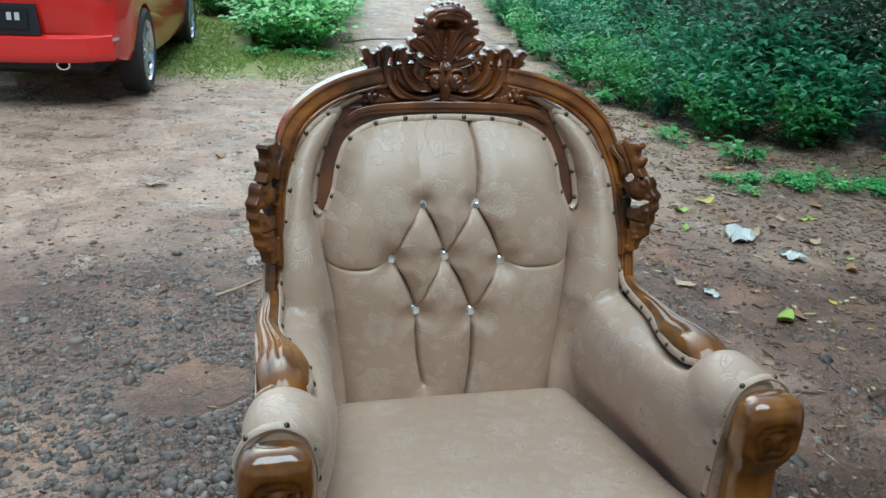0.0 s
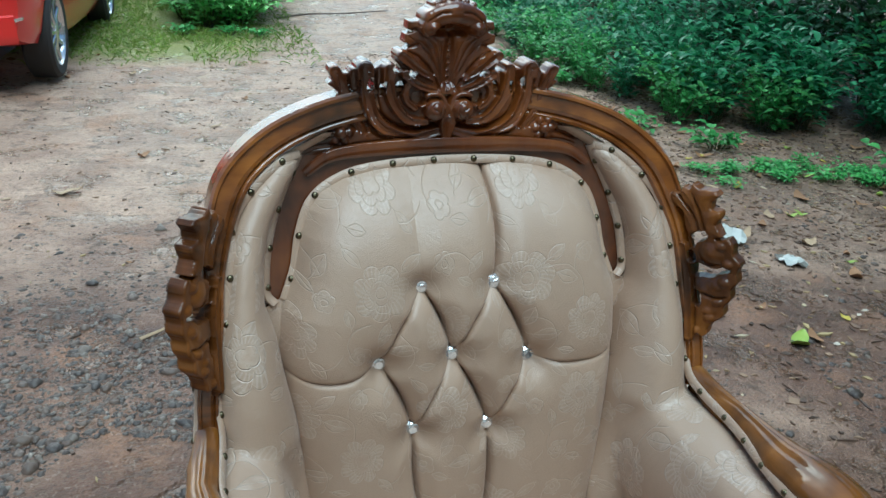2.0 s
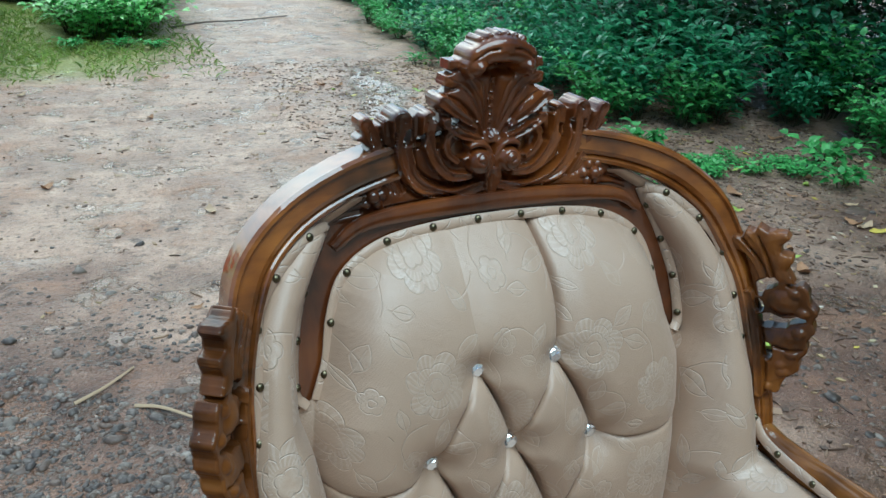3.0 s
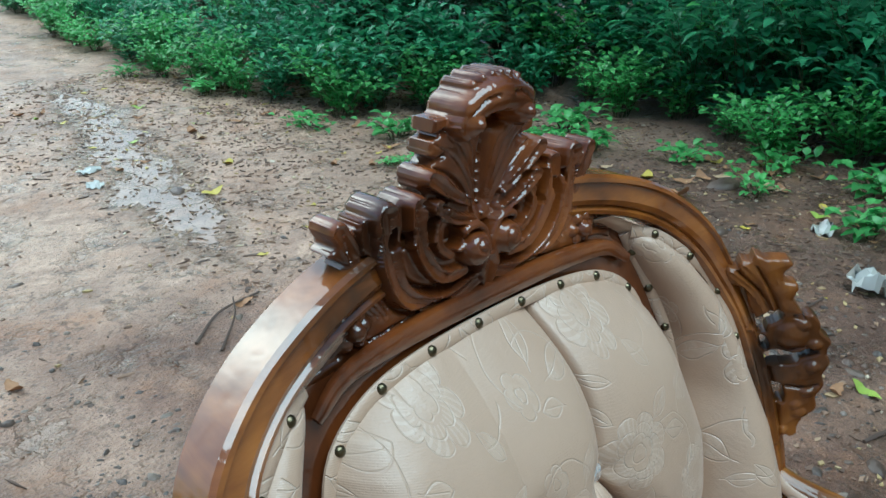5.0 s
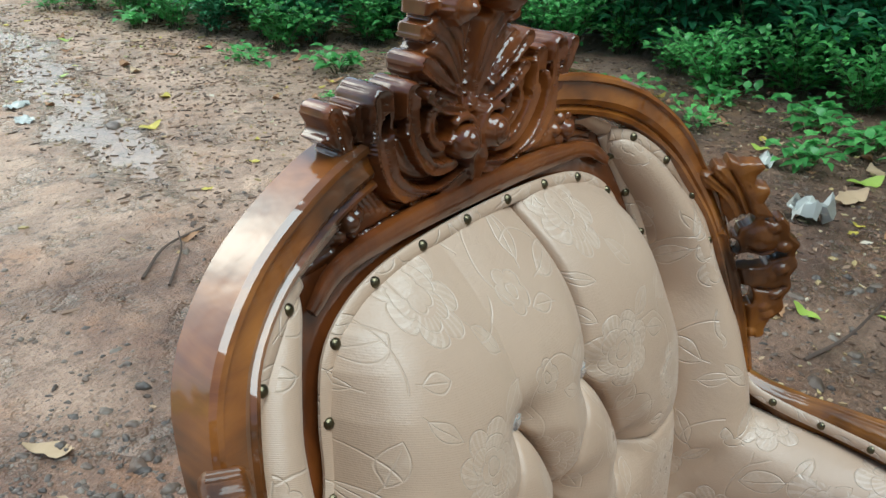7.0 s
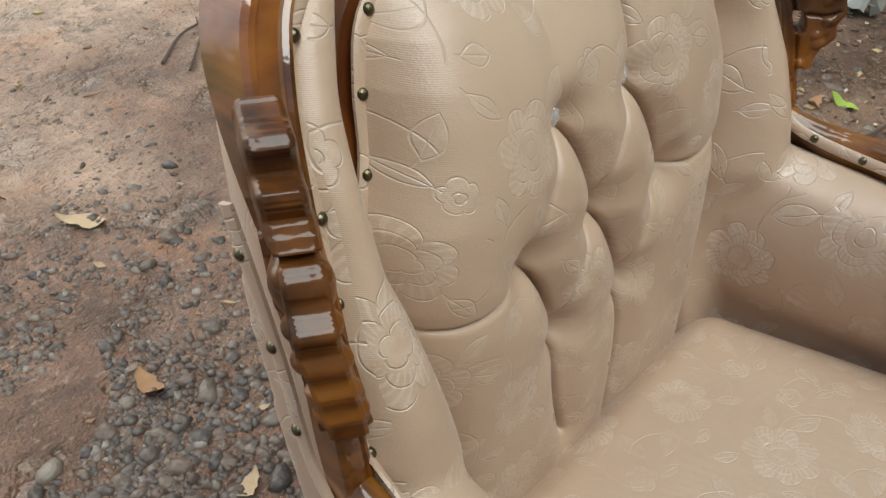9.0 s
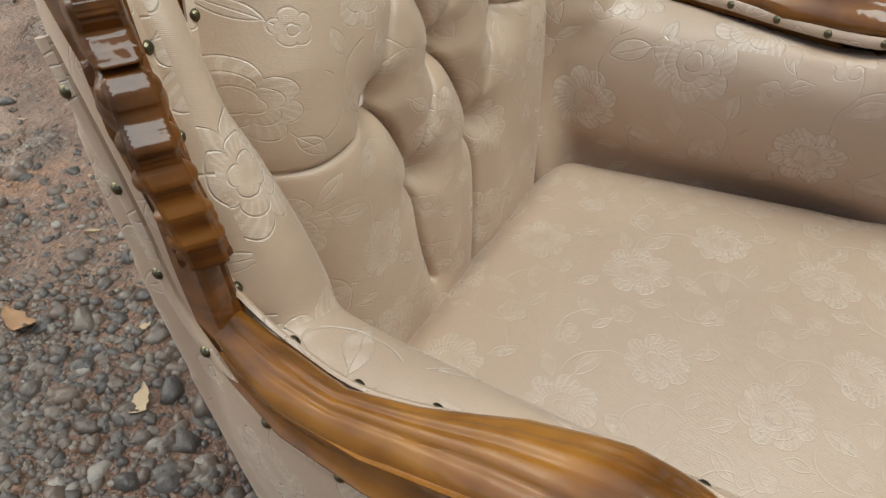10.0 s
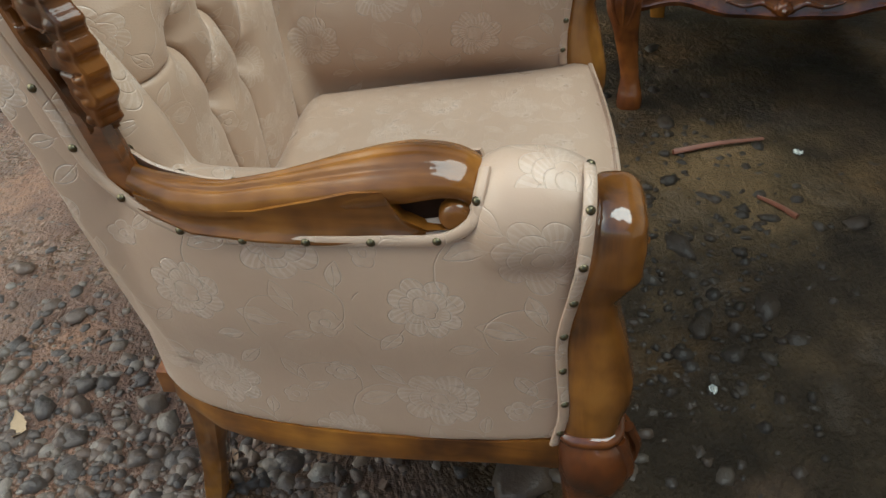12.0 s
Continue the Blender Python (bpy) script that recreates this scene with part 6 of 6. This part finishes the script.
def crumbs():
    """Broken leaf, bark and clods too small to pick apart."""
    verts, faces = [], []
    for k in range(26000):
        if k % 3:
            x, y = rng.uniform(0.9, 4.0), rng.uniform(-0.2, 6.5)
            if rng.random() > 0.25 + 0.75 * (x - 0.9) / 3.1:
                continue
        else:
            x, y = rng.uniform(-3.2, 1.6), rng.uniform(-0.2, 6.5)
            if rng.random() < (0.93 if y < 2.0 else 0.86):
                continue
        a, l, w, z = rng.uniform(0, 6.28), math.exp(rng.gauss(-4.6, 0.5)), math.exp(rng.gauss(-5.3, 0.5)), land(x, y)
        c, s, k0 = math.cos(a), math.sin(a), len(verts)
        lift = [rng.uniform(0.001, 0.008) for _ in range(4)]
        for (p, q), h in zip(((-l, -w * 0.4), (l * 0.2, -w), (l, w * 0.3), (-l * 0.2, w)), lift):
            verts.append((x + p * c - q * s, y + p * s + q * c, z + h))
        for p, q in ((-l, -w * 0.4), (l * 0.2, -w), (l, w * 0.3), (-l * 0.2, w)):
            verts.append((x + (p * c - q * s) * 0.9, y + (p * s + q * c) * 0.9, z - 0.003))
        faces += [tuple(k0 + i for i in f) for f in ((0, 1, 2, 3), (4, 7, 6, 5), (0, 4, 5, 1), (1, 5, 6, 2), (2, 6, 7, 3), (3, 7, 4, 0))]
    n = Nodes("leaf_crumbs")
    isl = n.add("NewGeometry").outputs["Random Per Island"]
    col = n.ramp(isl, (0.0, (0.060, 0.038, 0.026)), (0.35, (0.120, 0.074, 0.048)), (0.65, (0.20, 0.125, 0.080)), (0.85, (0.30, 0.20, 0.12)), (0.95, (0.38, 0.29, 0.12)), (1.0, (0.55, 0.48, 0.38)))
    me = bpy.data.meshes.new("ground_litter")
    me.from_pydata(verts, [], faces)
    me.materials.append(n.done(Base_Color=col, Roughness=0.7))
    tagged(new("ground_litter", me), "scattered leaf crumbs, bark chips and clods on the earth", "litter", kind="stuff")


crumbs()


def stick(pts, r, mat, label):
    line = spline([(x, y, land(x, y) + r * 0.8 + z) for x, y, z in pts], 14)
    ob = new("stick", mesh_of("stick", *sweep(line, [((1 + 0.2 * math.sin(2 * k)) * r * math.cos(k), (1 + 0.2 * math.cos(3 * k)) * r * math.sin(k)) for k in range(6)], (0, 0, 1.0), list(np.linspace(1, 0.55, 14))), mat))
    tagged(ob, label, "stick", "dead sticks")


stick([(0.62, 2.0, 0), (0.78, 2.12, 0.01), (0.98, 2.18, 0.0)], 0.006, TWIG, "thin dark twig lying on damp earth")
stick([(0.66, 1.92, 0), (0.80, 2.06, 0.01), (0.86, 2.16, 0.03)], 0.005, TWIG, "thin dark twig lying on damp earth")
stick([(0.745, -0.60, 0), (0.78, -0.71, 0.004), (0.812, -0.82, 0)], 0.0075, RED_STICK, "reddish broken stick on wet mud")
stick([(0.498, -0.834, 0), (0.535, -0.80, 0.003), (0.571, -0.765, 0)], 0.0065, RED_STICK, "reddish broken stick on wet mud")
stick([(1.5, 0.60, 0), (1.9, 0.72, 0.01), (2.3, 0.70, 0)], 0.007, TWIG, "thin dark twig lying on damp earth")
stick([(2.0, 1.05, 0), (2.2, 1.0, 0.012), (2.5, 1.05, 0)], 0.006, TWIG, "thin dark twig lying on damp earth")
stick([(1.55, 0.30, 0), (1.75, 0.24, 0.012), (2.1, 0.22, 0)], 0.006, TWIG, "long dead branch lying on damp earth")
stick([(-0.35, 1.55, 0), (-0.28, 1.50, 0.006), (-0.18, 1.40, 0)], 0.006, LEAF_BUFF, "pale splinter of wood on the gravel")
stick([(-0.50, 1.62, 0), (-0.42, 1.66, 0.006), (-0.33, 1.76, 0)], 0.006, LEAF_BUFF, "pale peeled stick on the gravel")
stick([(0.75, 8.35, 0), (1.1, 8.6, 0.01), (1.5, 8.65, 0.015), (2.1, 8.95, 0)], 0.010, TWIG, "dark root crossing the dirt track")


def scrap(x, y, w, d, lift, seed, label, mat=None):
    """A crumpled sheet with a little thickness."""
    rr = random.Random(seed)
    rings = []
    for i in range(8):
        row = []
        for j in range(8):
            a, b = (i / 7 - 0.5), (j / 7 - 0.5)
            edge = 1 - 0.25 * noise.noise(Vector((a * 3 + seed, b * 3, 0)))
            h = lift * max(0.0, noise.noise(Vector((a * 4, b * 4, seed * 1.7))) + 0.45) * (1 - 1.2 * max(abs(a), abs(b)) ** 2)
            edge *= 1 - 0.5 * (4 * a * b) ** 2
            row.append((w * a * edge, d * b * edge + 0.2 * w * a, 0.003 + h))
        rings.append(row + [(p, q, r - 0.0015) for p, q, r in reversed(row)])
    ob = new("plastic_scrap", mesh_of("plastic_scrap", *loft(rings), mat or SCRAP, sharp=25))
    ob.matrix_world = pose(x, y, land(x, y), 0, 0, rr.uniform(0, 360))
    tagged(ob, label, "scrap", "scraps on the yard")


scrap(2.46, 0.60, 0.15, 0.11, 0.13, 3, "crumpled white plastic bag on damp earth")
scrap(1.93, 2.05, 0.24, 0.13, 0.05, 5, "torn white plastic sheet on damp earth")
scrap(2.03, 1.76, 0.13, 0.09, 0.04, 6, "small white plastic scrap on damp earth")
scrap(1.42, 1.42, 0.07, 0.05, 0.02, 8, "small white plastic scrap on damp earth")
scrap(1.20, 4.02, 0.13, 0.08, 0.03, 9, "small white plastic scrap on damp earth")
scrap(1.12, 3.78, 0.10, 0.10, 0.03, 10, "small white plastic scrap on damp earth")
scrap(2.95, 0.95, 0.14, 0.10, 0.05, 12, "small white plastic scrap on damp earth")
scrap(0.755, -0.89, 0.022, 0.018, 0.01, 14, "tiny pale scrap on wet mud")
scrap(0.005, -0.593, 0.020, 0.016, 0.008, 15, "tiny pale scrap on wet mud")
scrap(0.36, -0.44, 0.012, 0.010, 0.006, 16, "tiny pale scrap on wet mud")


# ---- the red car ----
RED = Nodes("red_paint").done(Base_Color=(0.62, 0.012, 0.010), Roughness=0.32, Coat_Weight=1.0, Coat_Roughness=0.04)
TYRE = simple("tyre_rubber", (0.022, 0.022, 0.022), (0.04, 0.035, 0.03), 0.75)
CHROME = Nodes("chrome").done(Base_Color=(0.82, 0.83, 0.85), Roughness=0.12, Metallic=1.0)
ALLOY = simple("polished_alloy", (0.78, 0.79, 0.80), (0.65, 0.66, 0.68), 0.22, 0.85, 20, 0.05)
TRIM = simple("black_trim", (0.018, 0.018, 0.02), None, 0.5)
GLASS_DARK = Nodes("tinted_glass").done(Base_Color=(0.015, 0.018, 0.02), Roughness=0.04, Specular_IOR_Level=0.8)
LAMP_RED = Nodes("tail_lamp").done(Base_Color=(0.45, 0.01, 0.01), Roughness=0.1, Coat_Weight=1.0)
PLATE = simple("plate_black", (0.012, 0.012, 0.014), None, 0.4)
PLATE_INK = simple("plate_white", (0.75, 0.75, 0.75), None, 0.5)


def car():
    ob = thing("car", "glossy red hatchback car with bright alloy wheels parked on the yard", "car", pose(-1.965, 4.93, 0.015, 0, 0, -4.5))
    # stations along the length: y, half width, belly, shoulder, roof half width, roof
    rows = ((0.00, 0.66, 0.40, 0.84, 0.62, 0.92), (0.04, 0.76, 0.33, 0.88, 0.66, 0.98), (0.16, 0.815, 0.29, 0.93, 0.66, 1.06), (0.42, 0.84, 0.25, 0.96, 0.62, 1.26), (0.85, 0.845, 0.22, 0.97, 0.60, 1.43), (1.7, 0.845, 0.20, 0.95, 0.60, 1.47), (2.35, 0.845, 0.20, 0.93, 0.60, 1.42),
            (3.0, 0.84, 0.21, 0.90, 0.66, 1.06), (3.4, 0.82, 0.23, 0.84, 0.66, 0.93), (3.85, 0.78, 0.27, 0.74, 0.62, 0.80), (4.0, 0.66, 0.34, 0.62, 0.50, 0.68))
    rings = []
    for y, w, zb, zs, wr, zr in rows:
        half = [(w * 0.80, zb), (w * 0.95, zb + 0.02), (w * 0.985, zb + 0.10), (w, zb + 0.22), (w * 1.0, (zb + zs) / 2 + 0.08), (w * 0.985, zs - 0.05), (w * 0.955, zs), (wr * 0.5 + w * 0.45, zs * 0.5 + zr * 0.5), (wr, zr - 0.035), (wr * 0.86, zr), (wr * 0.45, zr + 0.012)]
        rings.append([(a, y, z) for a, z in half] + [(-a, y, z) for a, z in reversed(half)])
    shape = mesh_of("body", *loft(rings), RED, sharp=38)
    body = part("body", shape, ob, "glossy red painted shell")
    cutters = []
    # wheel arches are cut through the flanks
    for s in (1, -1):
        for y in (0.66, 3.18):
            hole = loft([[(s * x, y + 0.345 * math.cos(a), 0.31 + 0.345 * math.sin(a)) for a in np.linspace(0, 2 * math.pi, 28, endpoint=False)] for x in (0.58, 0.95)])
            cutters.append(hole)
    cut = bpy.data.meshes.new("cut")
    v, f = joined(*cutters)
    bm = bmesh.new()
    bm.from_mesh(mesh_of("cut", v, f, TRIM))
    bm.to_mesh(cut)
    bm.free()
    tool = new("cut", cut)
    mod = body.modifiers.new("arches", "BOOLEAN")
    mod.object, mod.solver = tool, "EXACT"
    body.matrix_basis = Matrix()
    tool.matrix_world = Matrix()
    body.parent = None
    done = bpy.data.meshes.new_from_object(body.evaluated_get(bpy.context.evaluated_depsgraph_get()))
    body.modifiers.clear()
    body.data = done
    body.parent = ob
    bpy.data.objects.remove(tool)
    done.set_sharp_from_angle(angle=radians(38))
    # bumper lip, recess and plate
    lip = spline([(-0.74, 0.03, 0.36), (-0.5, -0.035, 0.345), (0, -0.05, 0.34), (0.5, -0.035, 0.345), (0.74, 0.03, 0.36)], 24)
    part("bumper", mesh_of("bumper", *sweep(lip, [(0.03, -0.02), (0.03, 0.02), (0.01, 0.032), (-0.03, 0.030), (-0.13, 0.022), (-0.15, -0.02)], (0, -1, 0)), RED), ob)
    part("under_tray", mesh_of("under_tray", *loft([[(x, 0.02, 0.26), (x, 0.10, 0.22), (x, 3.9, 0.22), (x, 3.9, 0.30), (x, 0.02, 0.34)] for x in (-0.60, 0.60)]), TRIM), ob)
    recess = [[(x, y, z) for x, z in ((-0.30, 0.49), (0.30, 0.49), (0.28, 0.69), (-0.28, 0.69))] for y in (-0.052, -0.03)]
    part("plate_recess", mesh_of("plate_recess", *loft(recess), TRIM), ob)
    plate = part("number_plate", mesh_of("number_plate", *loft([[(x, y, z) for x, z in ((-0.23, 0.53), (0.23, 0.53), (0.23, 0.655), (-0.23, 0.655))] for y in (-0.062, -0.054)]), PLATE), ob, "black plate with white bars")
    for a, b, z0, z1 in ((-0.19, -0.155, 0.585, 0.635), (-0.10, -0.07, 0.585, 0.635), (-0.05, -0.02, 0.585, 0.635), (0.0, 0.03, 0.585, 0.635), (0.10, 0.13, 0.585, 0.635), (0.15, 0.18, 0.585, 0.635), (-0.04, 0.04, 0.547, 0.557)):
        part("bar", mesh_of("bar", *loft([[(x, y, z) for x, z in ((a, z0), (b, z0), (b, z1), (a, z1))] for y in (-0.0645, -0.061)]), PLATE_INK), plate)
    pipe = [[(0.42 + r * math.cos(a), y, 0.30 + r * 0.8 * math.sin(a)) for a in np.linspace(0, 2 * math.pi, 20, endpoint=False)] for y, r in ((0.25, 0.040), (-0.045, 0.040), (-0.055, 0.046), (-0.055, 0.034), (0.05, 0.032))]
    part("exhaust_pipe", mesh_of("exhaust_pipe", *loft(pipe), CHROME), ob, "oval chrome tailpipe")
    for s in (1, -1):
        part("reflector", mesh_of("reflector", *loft([[(s * x, y - 0.012, z) for x, y, z in ((0.735, 0.02, 0.455), (0.775, 0.06, 0.465), (0.777, 0.06, 0.485), (0.737, 0.02, 0.477))], [(s * x, y + 0.02, z) for x, y, z in ((0.735, 0.02, 0.455), (0.775, 0.06, 0.465), (0.777, 0.06, 0.485), (0.737, 0.02, 0.477))]]), ALLOY), ob)
        lamp = [[(s * a, y, z) for a, z in ((0.50, 0.74), (0.75, 0.76), (0.74, 0.90), (0.55, 0.88))] for y in (-0.004, 0.16)]
        part("tail_lamp", mesh_of("tail_lamp", *loft(lamp), LAMP_RED), ob)
    glass = [[(x, -0.0 + o, z) for x, o, z in ((-0.52, 0.155, 1.04), (0.52, 0.155, 1.04), (0.50, 0.37, 1.225), (-0.50, 0.37, 1.225))], [(x, 0.02 + o, z) for x, o, z in ((-0.52, 0.155, 1.04), (0.52, 0.155, 1.04), (0.50, 0.37, 1.225), (-0.50, 0.37, 1.225))]]
    part("rear_window", mesh_of("rear_window", *loft([[(x, y - 0.03, z + 0.02) for x, y, z in r] for r in glass]), GLASS_DARK), ob)
    for s in (1, -1):
        pane = [[(s * (x + o), y, z) for x, y, z in ((0.795, 0.55, 1.03), (0.80, 2.5, 1.00), (0.66, 2.25, 1.33), (0.655, 0.95, 1.36), (0.70, 0.62, 1.24))] for o in (-0.02, 0.012)]
        part("side_window", mesh_of("side_window", *loft(pane), GLASS_DARK), ob)
        for y in (0.66, 3.18):
            hub = part("wheel", mesh_of("hub", *loft([[(x, 0.10 * math.cos(a), 0.10 * math.sin(a)) for a in np.linspace(0, 2 * math.pi, 20, endpoint=False)] for x in (-0.06, 0.06)]), TRIM), ob, m=pose(s * 0.765, y, 0.312))
            prof = [(0.225, -0.09), (0.285, -0.095), (0.308, -0.075), (0.312, 0), (0.308, 0.075), (0.285, 0.095), (0.225, 0.09)]
            part("tyre", mesh_of("tyre", *loft([[(s * w, r * math.cos(a), r * math.sin(a)) for r, w in prof] for a in np.linspace(0, 2 * math.pi, 45)], cap=False), TYRE), hub)
            rim = [loft([[(s * w, r * math.cos(a), r * math.sin(a)) for r, w in ((0.232, -0.08), (0.236, 0.088), (0.222, 0.090), (0.205, 0.06), (0.212, -0.08))] for a in np.linspace(0, 2 * math.pi, 45)], cap=False)]
            for k in range(10):
                a = k * math.pi / 5
                rim.append(sweep([(s * 0.072, 0.03 * math.cos(a), 0.03 * math.sin(a)), (s * 0.060, 0.12 * math.cos(a), 0.12 * math.sin(a)), (s * 0.066, 0.222 * math.cos(a + 0.05), 0.222 * math.sin(a + 0.05))], oval(0.016, 0.012, 8), (s, 0, 0), [1.0, 0.9, 1.1]))
            rim.append(loft([[(s * x, r * math.cos(a), r * math.sin(a)) for a in np.linspace(0, 2 * math.pi, 16, endpoint=False)] for x, r in ((0.05, 0.055), (0.080, 0.050), (0.086, 0.03))]))
            part("rim", mesh_of("rim", *joined(*rim), ALLOY), hub, "bright alloy rim")


car()
